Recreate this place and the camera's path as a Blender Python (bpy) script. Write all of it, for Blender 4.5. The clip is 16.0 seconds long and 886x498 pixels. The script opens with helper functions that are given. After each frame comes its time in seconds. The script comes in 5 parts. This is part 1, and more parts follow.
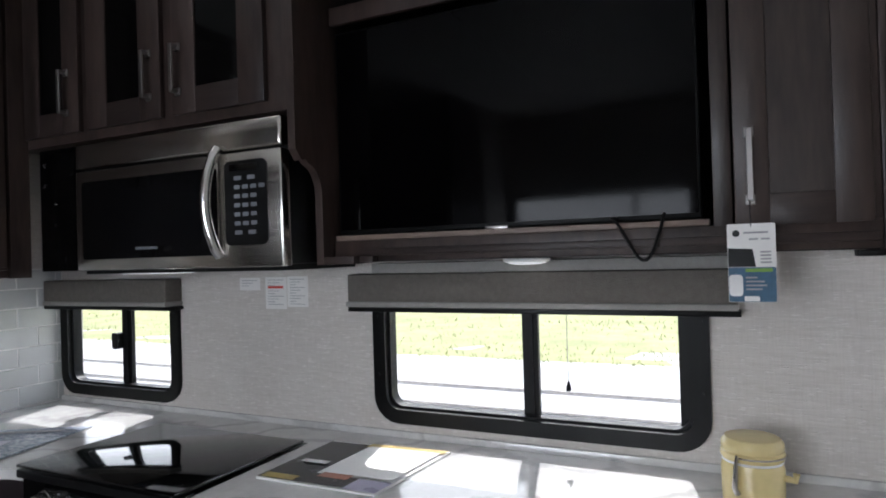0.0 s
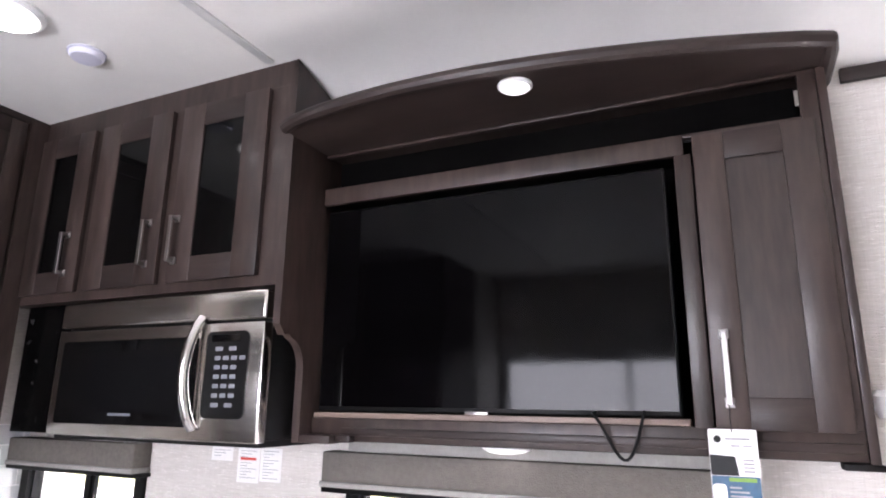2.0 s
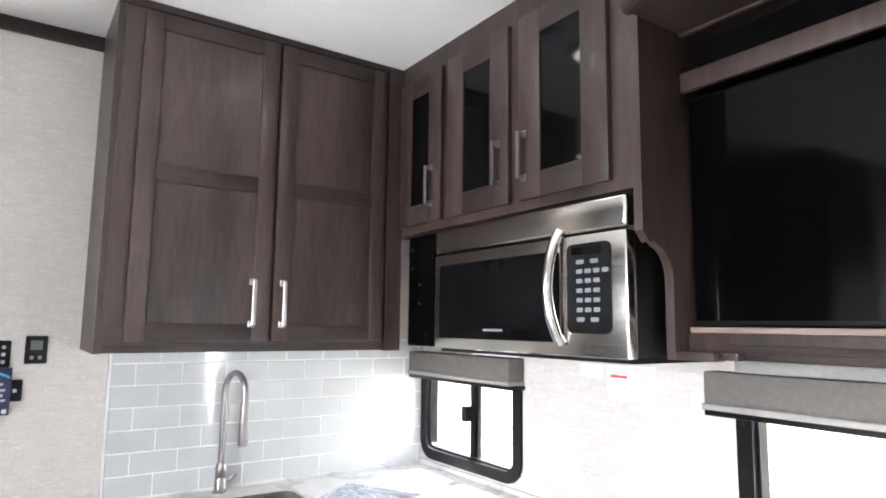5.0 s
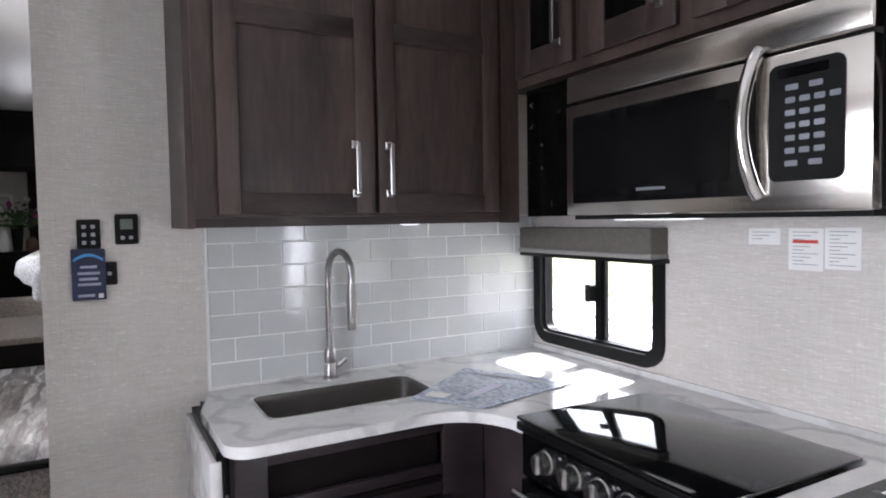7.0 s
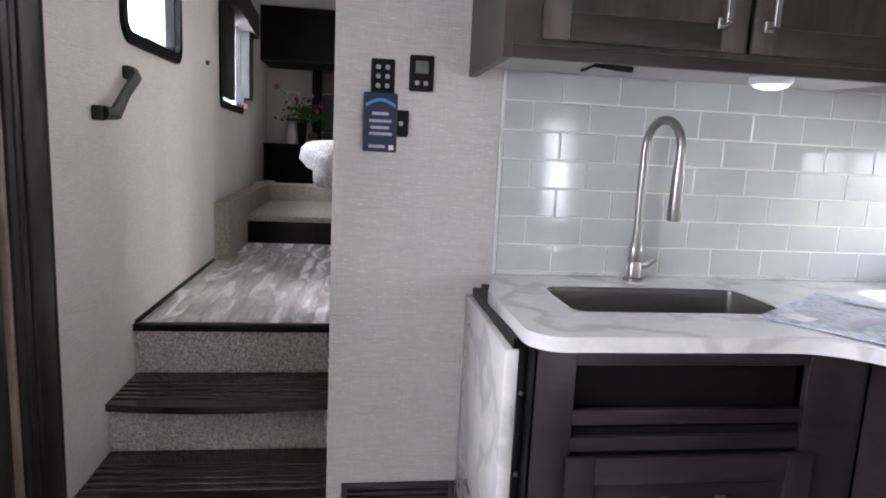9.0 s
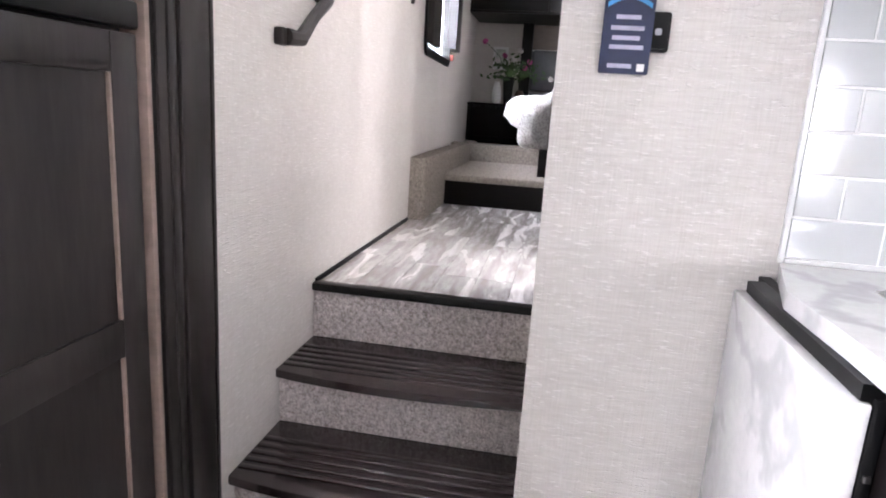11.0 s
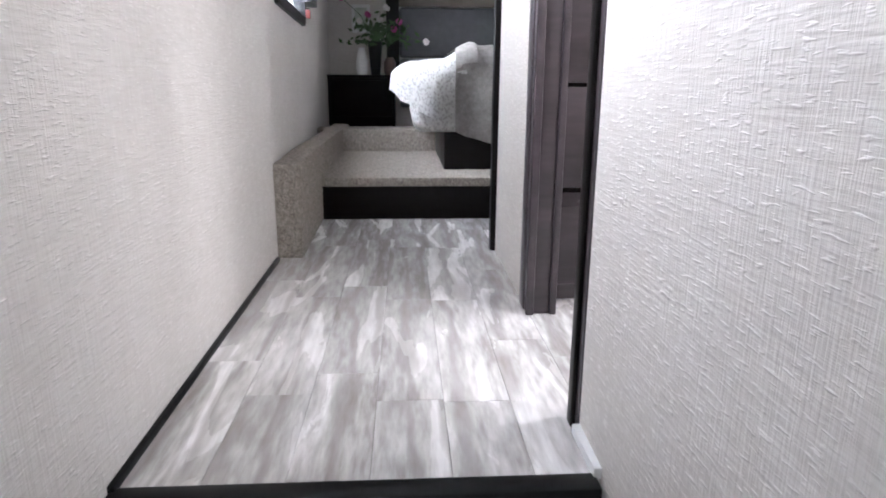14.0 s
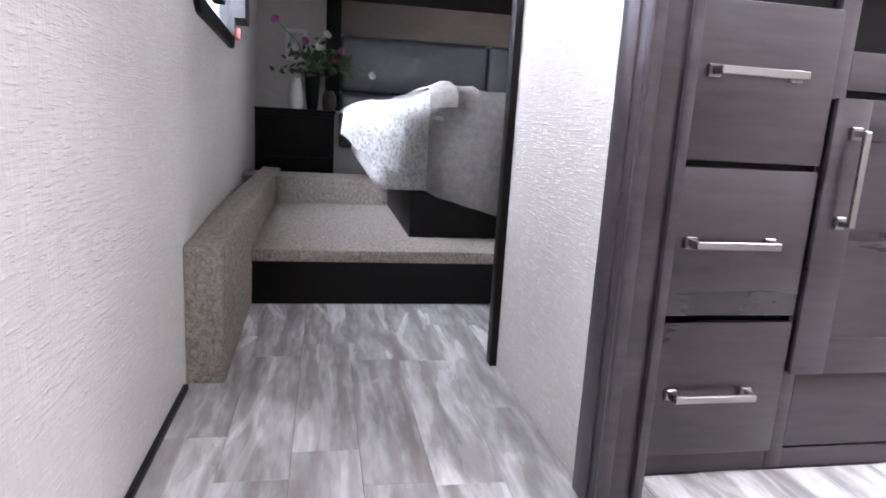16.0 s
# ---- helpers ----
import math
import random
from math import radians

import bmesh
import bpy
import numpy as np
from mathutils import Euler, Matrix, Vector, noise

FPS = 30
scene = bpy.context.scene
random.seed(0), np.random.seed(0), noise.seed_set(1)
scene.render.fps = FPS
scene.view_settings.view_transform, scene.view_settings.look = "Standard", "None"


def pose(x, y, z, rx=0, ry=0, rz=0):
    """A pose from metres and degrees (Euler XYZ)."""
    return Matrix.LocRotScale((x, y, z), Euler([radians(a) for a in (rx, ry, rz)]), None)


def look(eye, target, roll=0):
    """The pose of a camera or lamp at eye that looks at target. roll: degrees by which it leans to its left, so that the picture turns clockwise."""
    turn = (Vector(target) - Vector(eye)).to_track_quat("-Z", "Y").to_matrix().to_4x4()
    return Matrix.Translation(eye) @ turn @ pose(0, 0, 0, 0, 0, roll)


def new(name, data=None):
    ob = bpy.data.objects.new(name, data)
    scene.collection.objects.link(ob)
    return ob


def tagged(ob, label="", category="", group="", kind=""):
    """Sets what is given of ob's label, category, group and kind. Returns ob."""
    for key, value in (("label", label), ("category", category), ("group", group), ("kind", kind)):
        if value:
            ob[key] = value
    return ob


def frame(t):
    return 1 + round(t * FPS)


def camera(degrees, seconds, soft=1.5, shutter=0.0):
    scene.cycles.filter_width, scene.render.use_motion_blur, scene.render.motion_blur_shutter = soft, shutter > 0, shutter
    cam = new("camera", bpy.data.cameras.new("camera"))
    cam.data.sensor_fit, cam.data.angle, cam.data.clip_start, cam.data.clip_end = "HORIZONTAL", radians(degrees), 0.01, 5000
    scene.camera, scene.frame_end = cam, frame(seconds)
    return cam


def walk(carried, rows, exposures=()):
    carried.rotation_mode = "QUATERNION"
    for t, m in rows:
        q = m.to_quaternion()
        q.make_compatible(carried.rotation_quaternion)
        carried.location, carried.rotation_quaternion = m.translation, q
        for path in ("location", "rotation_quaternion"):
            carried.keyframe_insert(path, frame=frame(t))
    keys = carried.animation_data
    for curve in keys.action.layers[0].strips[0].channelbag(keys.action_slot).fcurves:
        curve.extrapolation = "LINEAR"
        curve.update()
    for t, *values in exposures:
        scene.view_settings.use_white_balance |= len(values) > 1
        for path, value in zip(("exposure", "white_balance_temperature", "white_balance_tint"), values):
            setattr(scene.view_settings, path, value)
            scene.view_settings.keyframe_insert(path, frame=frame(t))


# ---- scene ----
cam = camera(70.4, 16.0, soft=1.9)
PATH = [
    (0, (-0.103, -0.053, 1.557), (-0.958, 1.754, 1.573), -1.7),
    (0.5, (-0.076, -0.038, 1.574), (-0.936, 1.764, 1.685), -2.0),
    (1, (-0.057, -0.038, 1.617), (-0.849, 1.781, 1.871), -0.9),
    (1.5, (-0.041, -0.047, 1.638), (-0.797, 1.765, 2.018), 0.0),
    (2, (-0.052, -0.051, 1.652), (-0.875, 1.708, 2.129), 0.7),
    (2.5, (-0.075, -0.038, 1.636), (-1.078, 1.63, 2.094), 0.3),
    (3, (-0.1, 0.006, 1.635), (-1.237, 1.59, 2.081), -0.2),
    (3.5, (-0.113, 0.057, 1.63), (-1.452, 1.479, 2.058), 0.6),
    (4, (-0.122, 0.072, 1.638), (-1.559, 1.411, 2.012), -0.6),
    (4.5, (-0.158, 0.057, 1.632), (-1.672, 1.316, 1.981), -0.0),
    (5, (-0.21, 0.056, 1.617), (-1.848, 1.179, 1.86), 0.7),
    (5.2, (-0.241, 0.047, 1.607), (-1.916, 1.123, 1.792), 0.8),
    (7.3, (-0.676, 0.071, 1.488), (-2.447, 0.99, 1.351), -0.1),
    (7.5, (-0.708, 0.085, 1.454), (-2.494, 0.965, 1.274), 1.2),
    (8, (-0.798, 0.066, 1.41), (-2.671, 0.71, 1.137), 2.0),
    (8.5, (-0.954, 0.012, 1.363), (-2.882, 0.466, 1.092), 2.9),
    (9, (-1.092, -0.023, 1.314), (-3.047, 0.252, 0.996), 2.8),
    (9.5, (-1.169, -0.024, 1.3), (-3.139, 0.009, 0.958), 2.7),
    (10, (-1.286, -0.023, 1.28), (-3.241, -0.252, 0.928), 5.4),
    (10.2, (-1.32, -0.013, 1.253), (-3.256, -0.335, 0.869), 4.7),
    (12.3, (-2.133, -0.209, 1.183), (-4.046, -0.472, 0.658), 3.5),
    (12.5, (-2.203, -0.215, 1.174), (-4.117, -0.467, 0.651), 4.0),
    (13, (-2.404, -0.294, 1.185), (-4.336, -0.432, 0.685), 2.0),
    (13.5, (-2.574, -0.376, 1.197), (-4.508, -0.321, 0.692), -0.5),
    (14, (-2.719, -0.399, 1.204), (-4.65, -0.282, 0.696), 0.3),
    (14.5, (-2.947, -0.426, 1.216), (-4.905, -0.351, 0.819), 1.0),
    (15, (-3.082, -0.442, 1.22), (-5.04, -0.34, 0.821), 2.7),
    (15.5, (-3.23, -0.485, 1.209), (-5.19, -0.343, 0.84), 3.2),
    (16, (-3.442, -0.543, 1.254), (-5.365, -0.168, 0.853), 3.3),
]
EXPOSURES = [(0, 0.28, 5950, 11), (0.6, 0.34, 6000, 12), (1.6, 1.5, 6150, 19), (2.4, 2.35, 6200, 21), (3.5, 2.5, 6200, 16), (5.2, 2.45, 6150, 12), (7.3, 1.38, 6000, 16), (8.0, 1.37, 5900, 17), (9.0, 1.66, 6000, 18), (10.2, 2.4, 6150, 19), (12.3, 2.86, 5950, 16), (13.5, 2.56, 5850, 13), (14.5, 2.38, 5800, 16), (16, 2.40, 5700, 18)]
walk(cam, [(t, look(eye, target, roll)) for t, eye, target, roll in PATH], EXPOSURES)

# ---- world, sun, lamps ----
world = bpy.data.worlds.new("world")
scene.world = world
world.use_nodes = True
wn = world.node_tree
sky = wn.nodes.new("ShaderNodeTexSky")
sky.sky_type, sky.sun_disc = "NISHITA", False
sky.sun_elevation, sky.sun_rotation = radians(48.3), radians(-13.5)
wn.nodes["Background"].inputs["Strength"].default_value = 0.15
wn.links.new(sky.outputs["Color"], wn.nodes["Background"].inputs["Color"])
sun = new("sun", bpy.data.lights.new("sun", "SUN"))
sun.data.energy, sun.data.angle, sun.data.color = 5.0, radians(0.5), (1, 0.96, 0.9)
sun.matrix_world = look((-2.4, 10, 11.55), (0, 0, 0))


def window_lamp(name, eye, target, w, h, power, color=(1, 1, 1)):
    """Daylight of the sky, standing in a window's opening."""
    ob = new(name, bpy.data.lights.new(name, "AREA"))
    ob.data.shape, ob.data.size, ob.data.size_y = "RECTANGLE", w, h
    ob.data.energy, ob.data.color = power, color
    ob.matrix_world = look(eye, target)
    return ob


window_lamp("sky_window_back", (-1.15, -2.026, 1.50), (-1.15, 0, 1.50), 1.40, 0.98, 25, (0.93, 0.96, 1))
window_lamp("sky_window_side", (1.0, 1.86, 1.25), (1.0, 0, 1.25), 0.9, 0.76, 12, (0.95, 0.97, 1))
window_lamp("sky_window_hall", (-3.92, -0.95, 1.95), (-3.92, 0, 1.75), 0.58, 0.5, 3.2, (0.97, 0.98, 1))
window_lamp("sky_window_bedroom", (-5.90, -1.17, 1.85), (-6.85, -0.25, 1.66), 0.52, 0.58, 13, (0.95, 0.97, 1))
window_lamp("bath_skylight", (-4.38, 1.56, 2.66), (-4.38, 1.56, 0), 0.7, 0.34, 8, (1, 0.98, 0.97))
# unseen lamp added in the bathroom to light the drawers and the hall wall
bath_lamp = new("bath_lamp", bpy.data.lights.new("bath_lamp", "AREA"))
bath_lamp.data.shape, bath_lamp.data.size, bath_lamp.data.energy = "DISK", 0.16, 6.0
bath_lamp.data.color = (1, 0.97, 0.95)
bath_lamp.matrix_world = look((-3.55, 0.85, 2.585), (-3.55, 0.85, 0))


# ---- materials ----
def mat(name, color, rough=0.5, metal=0.0, spec=0.5, var=0.25, scale=(8, 8, 8), fine=60, bump=0.15, fine_amt=0.35, coat=0.0, piece=0.0, second=None, dist=0.004, warp=0.0):
    """A surface with stains at a large scale, grain at a fine one and a light relief."""
    m = bpy.data.materials.new(name)
    m.use_nodes = True
    n, l = m.node_tree.nodes, m.node_tree.links
    b = n["Principled BSDF"]
    b.inputs["Roughness"].default_value = rough
    b.inputs["Metallic"].default_value = metal
    b.inputs["Specular IOR Level"].default_value = spec
    b.inputs["Coat Weight"].default_value = coat
    b.inputs["Coat Roughness"].default_value = 0.08
    tc, mp = n.new("ShaderNodeTexCoord"), n.new("ShaderNodeMapping")
    mp.inputs["Scale"].default_value = scale
    l.new(tc.outputs["Object"], mp.inputs["Vector"])
    big, small = n.new("ShaderNodeTexNoise"), n.new("ShaderNodeTexNoise")
    big.inputs["Scale"].default_value, big.inputs["Detail"].default_value = 1.0, 5
    big.inputs["Distortion"].default_value = warp
    small.inputs["Scale"].default_value, small.inputs["Detail"].default_value = fine / 8, 4
    info = n.new("ShaderNodeObjectInfo")
    shift = n.new("ShaderNodeVectorMath")
    shift.operation = "MULTIPLY_ADD"
    shift.inputs[1].default_value = (1, 1, 1)
    rnd = n.new("ShaderNodeMath")
    rnd.operation = "MULTIPLY"
    rnd.inputs[1].default_value = 37.0
    l.new(info.outputs["Random"], rnd.inputs[0])
    l.new(mp.outputs["Vector"], shift.inputs[0])
    l.new(rnd.outputs["Value"], shift.inputs[2])
    for t in (big, small):
        l.new(shift.outputs["Vector"], t.inputs["Vector"])
    mixn = n.new("ShaderNodeMix")
    mixn.inputs["Factor"].default_value = fine_amt
    l.new(big.outputs["Fac"], mixn.inputs["A"])
    l.new(small.outputs["Fac"], mixn.inputs["B"])
    ramp = n.new("ShaderNodeValToRGB")
    c = Vector(color)
    lo = Vector(second) if second else c * (1 - var)
    hi = c * (1 + var * 0.6)
    e = ramp.color_ramp.elements
    e[0].position, e[0].color = 0.36, (*lo, 1)
    e[1].position, e[1].color = 0.66, (*[min(v, 0.95) for v in hi], 1)
    l.new(mixn.outputs["Result"], ramp.inputs["Fac"])
    out = ramp.outputs["Color"]
    if piece:
        hsv, rng = n.new("ShaderNodeHueSaturation"), n.new("ShaderNodeMapRange")
        rng.inputs["To Min"].default_value, rng.inputs["To Max"].default_value = 1 - piece, 1 + piece
        l.new(info.outputs["Random"], rng.inputs["Value"])
        l.new(rng.outputs["Result"], hsv.inputs["Value"])
        l.new(out, hsv.inputs["Color"])
        out = hsv.outputs["Color"]
    l.new(out, b.inputs["Base Color"])
    bp = n.new("ShaderNodeBump")
    bp.inputs["Strength"].default_value, bp.inputs["Distance"].default_value = bump, dist
    l.new(small.outputs["Fac"], bp.inputs["Height"])
    l.new(bp.outputs["Normal"], b.inputs["Normal"])
    rr = n.new("ShaderNodeMapRange")
    rr.inputs["To Min"].default_value, rr.inputs["To Max"].default_value = max(rough - 0.08, 0.02), min(rough + 0.08, 1)
    l.new(big.outputs["Fac"], rr.inputs["Value"])
    l.new(rr.outputs["Result"], b.inputs["Roughness"])
    return m


def glow(name, color, strength):
    m = bpy.data.materials.new(name)
    m.use_nodes = True
    b = m.node_tree.nodes["Principled BSDF"]
    b.inputs["Base Color"].default_value = (0.8, 0.8, 0.8, 1)
    b.inputs["Emission Color"].default_value, b.inputs["Emission Strength"].default_value = (*color, 1), strength
    return m


def glass(name, tint=(1, 1, 1)):
    m = bpy.data.materials.new(name)
    m.use_nodes = True
    b = m.node_tree.nodes["Principled BSDF"]
    b.inputs["Base Color"].default_value, b.inputs["Roughness"].default_value = (*tint, 1), 0.02
    b.inputs["Transmission Weight"].default_value, b.inputs["IOR"].default_value = 1.0, 1.1
    return m


WOOD_V = mat("dark_stained_wood", (0.045, 0.030, 0.0255), 0.40, spec=0.36, var=0.6, scale=(7, 7, 1.1), fine=70, bump=0.12, coat=0.05)
WOOD_H = mat("dark_stained_wood_flat_grain", (0.036, 0.0245, 0.0215), 0.44, spec=0.28, var=0.45, scale=(0.9, 2.5, 9), fine=70, bump=0.12, coat=0.03)
WOOD_BATH = mat("grey_brown_wood", (0.050, 0.038, 0.043), 0.30, spec=0.6, var=0.5, scale=(2.5, 0.9, 8), fine=60, bump=0.1)
# darker copy of the cabinet wood, with the shade low down put into its colour
WOOD_BASE = mat("shaded_copy_of_dark_wood", (0.026, 0.0185, 0.0205), 0.34, spec=0.42, var=0.5, scale=(2.5, 0.9, 8), fine=60, bump=0.1)
DARK = mat("black_wood", (0.0065, 0.0047, 0.0046), 0.45, spec=0.15, var=0.3, scale=(2, 2, 6), fine=60)
PALE_WOOD = mat("pale_wood_edge", (0.22, 0.16, 0.13), 0.5, scale=(0.9, 3, 9))
CEIL = mat("white_ceiling_vinyl", (0.78, 0.765, 0.73), 0.6, var=0.03, fine=80, bump=0.08)
TILE = mat("grey_glazed_tile", (0.545, 0.56, 0.555), 0.07, spec=0.6, var=0.04, scale=(5, 5, 5), fine=30, bump=0.02, piece=0.035)
GROUT = mat("white_grout", (0.82, 0.82, 0.80), 0.8, var=0.08, fine=200)
PLANK = mat("grey_white_plank", (0.70, 0.685, 0.67), 0.26, spec=0.5, var=0.10, scale=(1.7, 9, 9), fine=60, bump=0.05, piece=0.09, second=(0.31, 0.288, 0.268), warp=0.9, fine_amt=0.4)
CARPET_GREY = mat("speckled_grey_carpet", (0.62, 0.57, 0.55), 0.95, spec=0.1, var=0.35, scale=(60, 60, 60), fine=18, bump=0.9, fine_amt=0.55, second=(0.27, 0.235, 0.215), dist=0.01)
CARPET = mat("speckled_beige_carpet", (0.34, 0.305, 0.265), 0.95, spec=0.1, var=0.3, scale=(60, 60, 60), fine=18, bump=0.8, fine_amt=0.55, second=(0.20, 0.175, 0.15), dist=0.01)
FRIDGE = mat("charcoal_wood_panel", (0.022, 0.0175, 0.016), 0.42, spec=0.3, var=0.5, scale=(7, 7, 1.1), fine=70, bump=0.12)
TREAD = mat("dark_brown_vinyl_tread", (0.030, 0.019, 0.0195), 0.17, spec=0.55, coat=0.4, var=0.35, scale=(14, 1.3, 14), fine=24, bump=0.015)
BLACK = mat("black_plastic", (0.0035, 0.0035, 0.0037), 0.4, spec=0.22, var=0.2, bump=0.03)
GLOSS = mat("black_glass", (0.0022, 0.0022, 0.0024), 0.04, spec=0.33, var=0.1, bump=0.0)
SCREEN = mat("television_screen", (0.0012, 0.001, 0.0012), 0.03, spec=0.09, var=0.1, bump=0.0)
COOKTOP = mat("cooktop_cover_glass", (0.0022, 0.0022, 0.0024), 0.03, spec=0.85, var=0.1, bump=0.0)
FRAME = mat("black_window_frame", (0.004, 0.004, 0.004), 0.42, spec=0.17, var=0.2, bump=0.05)
# near-black colour that puts the shade inside the television cabinet into its boards
SHADE_BLACK = mat("slot_shade_black", (0.003, 0.0027, 0.0026), 0.9, spec=0.04, var=0.3, bump=0.05)
STEEL = mat("brushed_stainless_steel", (0.62, 0.59, 0.55), 0.19, metal=1, var=0.08, scale=(1.2, 30, 90), fine=40, bump=0.03)
SINK_STEEL = mat("satin_sink_steel", (0.60, 0.58, 0.56), 0.24, metal=1, var=0.08, scale=(4, 4, 40), fine=40, bump=0.03)
CHROME = mat("satin_nickel", (0.32, 0.305, 0.295), 0.3, metal=1, var=0.06, bump=0.02)
KNOB = mat("silver_knob", (0.68, 0.67, 0.66), 0.22, metal=1, var=0.05, bump=0.02)
VALANCE = mat("grey_woven_fabric", (0.15, 0.135, 0.12), 0.85, spec=0.2, var=0.15, scale=(60, 60, 60), fine=30, bump=0.4)
VAL_TOP = mat("light_grey_fabric", (0.32, 0.31, 0.29), 0.8, spec=0.2, var=0.1, scale=(60, 60, 60), fine=30, bump=0.3)
# white plastic with the lilac cast of the light put into its colour
LILAC_WHITE = mat("lilac_lit_white_plastic", (0.62, 0.62, 0.72), 0.4, var=0.04, bump=0.02)
POLISHED = mat("polished_steel", (0.66, 0.65, 0.63), 0.14, metal=1, var=0.05, bump=0.01)
BLIND = mat("dark_brown_blind_fabric", (0.035, 0.031, 0.028), 0.85, spec=0.15, var=0.2, scale=(60, 60, 60), fine=30, bump=0.3)
POST = mat("charcoal_brown_wood", (0.022, 0.0175, 0.0155), 0.36, spec=0.35, var=0.5, scale=(9, 9, 0.9), fine=70, bump=0.1)
UNDERSIDE = mat("light_grey_laminate", (0.42, 0.41, 0.40), 0.5, var=0.06, bump=0.03)
WHITE = mat("white_plastic", (0.78, 0.78, 0.77), 0.4, var=0.04, bump=0.02)
PAPER = mat("white_paper", (0.80, 0.79, 0.77), 0.7, var=0.04, bump=0.02)
GREY_PRINT = mat("grey_print", (0.33, 0.33, 0.35), 0.7, var=0.2)
RED_PRINT = mat("red_print", (0.6, 0.06, 0.04), 0.6, var=0.1)
NAVY = mat("navy_blue_card", (0.010, 0.017, 0.055), 0.35, var=0.25, bump=0.02)
TEAL = mat("teal_blue_card", (0.02, 0.085, 0.16), 0.4, var=0.3, bump=0.02)
LIME = mat("green_print", (0.2, 0.4, 0.05), 0.5)
CYAN = mat("bright_blue_print", (0.05, 0.3, 0.65), 0.4)
CERAMIC = mat("pale_yellow_ceramic", (0.68, 0.56, 0.27), 0.18, var=0.08, spec=0.6, bump=0.03)
GLASS = glass("clear_glass")
SMOKED = mat("smoked_cabinet_glass", (0.002, 0.002, 0.002), 0.05, spec=0.22, var=0.1, bump=0.0)
LAMP = glow("lamp_diffuser_on", (1, 0.97, 0.92), 3.2)
# faint glow added so that the unlit puck discs look white
DIFF = glow("lamp_diffuser", (1, 0.98, 0.97), 0.35)
GRANITE = mat("black_speckled_marble", (0.0028, 0.0026, 0.0026), 0.2, spec=0.10, var=0.6, scale=(30, 30, 30), fine=20, bump=0.02)
SKY_GLOW = glow("added_sky_glow", (1.0, 0.99, 0.96), 1.5)
GRAVEL = mat("pale_gravel", (0.68, 0.66, 0.62), 0.95, var=0.15, scale=(3, 3, 3), fine=60, bump=0.6, dist=0.03)
GRASS = mat("summer_grass", (0.46, 0.47, 0.22), 0.95, var=0.25, scale=(1.2, 1.2, 1.2), fine=80, bump=0.5, dist=0.05)
RAIL = mat("rusty_steel_rail", (0.52, 0.49, 0.46), 0.5, var=0.25, bump=0.2)
LINEN = mat("white_patterned_cotton", (0.56, 0.55, 0.53), 0.85, spec=0.2, var=0.12, scale=(42, 42, 42), fine=14, bump=0.8, fine_amt=0.4, second=(0.45, 0.44, 0.42))
THROW = mat("greige_cotton", (0.33, 0.31, 0.29), 0.9, spec=0.2, var=0.12, scale=(40, 40, 40), fine=30, bump=0.4, second=(0.24, 0.225, 0.21))
LEATHER = mat("grey_vinyl_upholstery", (0.06, 0.06, 0.064), 0.4, var=0.15, scale=(20, 20, 20), fine=60, bump=0.2)
LEAF = mat("green_leaf", (0.06, 0.13, 0.035), 0.55, var=0.4, piece=0.3)
PETAL = mat("magenta_petal", (0.55, 0.10, 0.30), 0.6, var=0.3, piece=0.2)
PETAL_W = mat("white_petal", (0.75, 0.72, 0.7), 0.6, var=0.1)
TERRA = mat("brown_ceramic", (0.10, 0.062, 0.048), 0.5)


def marble():
    """White laminate with soft grey veins."""
    m = mat("white_marble_laminate", (0.68, 0.67, 0.655), 0.13, spec=0.8, coat=0.3, var=0.09, scale=(13, 13, 13), fine=40, bump=0.03)
    n, l = m.node_tree.nodes, m.node_tree.links
    b = n["Principled BSDF"]
    base = b.inputs["Base Color"].links[0].from_socket
    tc, w = n.new("ShaderNodeTexCoord"), n.new("ShaderNodeTexWave")
    mp = n.new("ShaderNodeMapping")
    mp.inputs["Rotation"].default_value = (0.3, 0.5, 0.9)
    w.inputs["Scale"].default_value, w.inputs["Distortion"].default_value = 1.3, 13.0
    w.inputs["Detail"].default_value, w.inputs["Detail Scale"].default_value = 5, 1.6
    l.new(tc.outputs["Object"], mp.inputs["Vector"])
    l.new(mp.outputs["Vector"], w.inputs["Vector"])
    r = n.new("ShaderNodeValToRGB")
    r.color_ramp.elements[0].position, r.color_ramp.elements[0].color = 0.0, (1, 1, 1, 1)
    r.color_ramp.elements[1].position, r.color_ramp.elements[1].color = 0.13, (0, 0, 0, 1)
    l.new(w.outputs["Fac"], r.inputs["Fac"])
    mx = n.new("ShaderNodeMix")
    mx.data_type = "RGBA"
    mx.inputs["B"].default_value = (0.36, 0.355, 0.35, 1)
    k = n.new("ShaderNodeMath")
    k.operation = "MULTIPLY"
    k.inputs[1].default_value = 0.5
    l.new(r.outputs["Color"], k.inputs[0])
    l.new(k.outputs["Value"], mx.inputs["Factor"])
    l.new(base, mx.inputs["A"])
    l.new(mx.outputs["Result"], b.inputs["Base Color"])
    return m


MARBLE = marble()


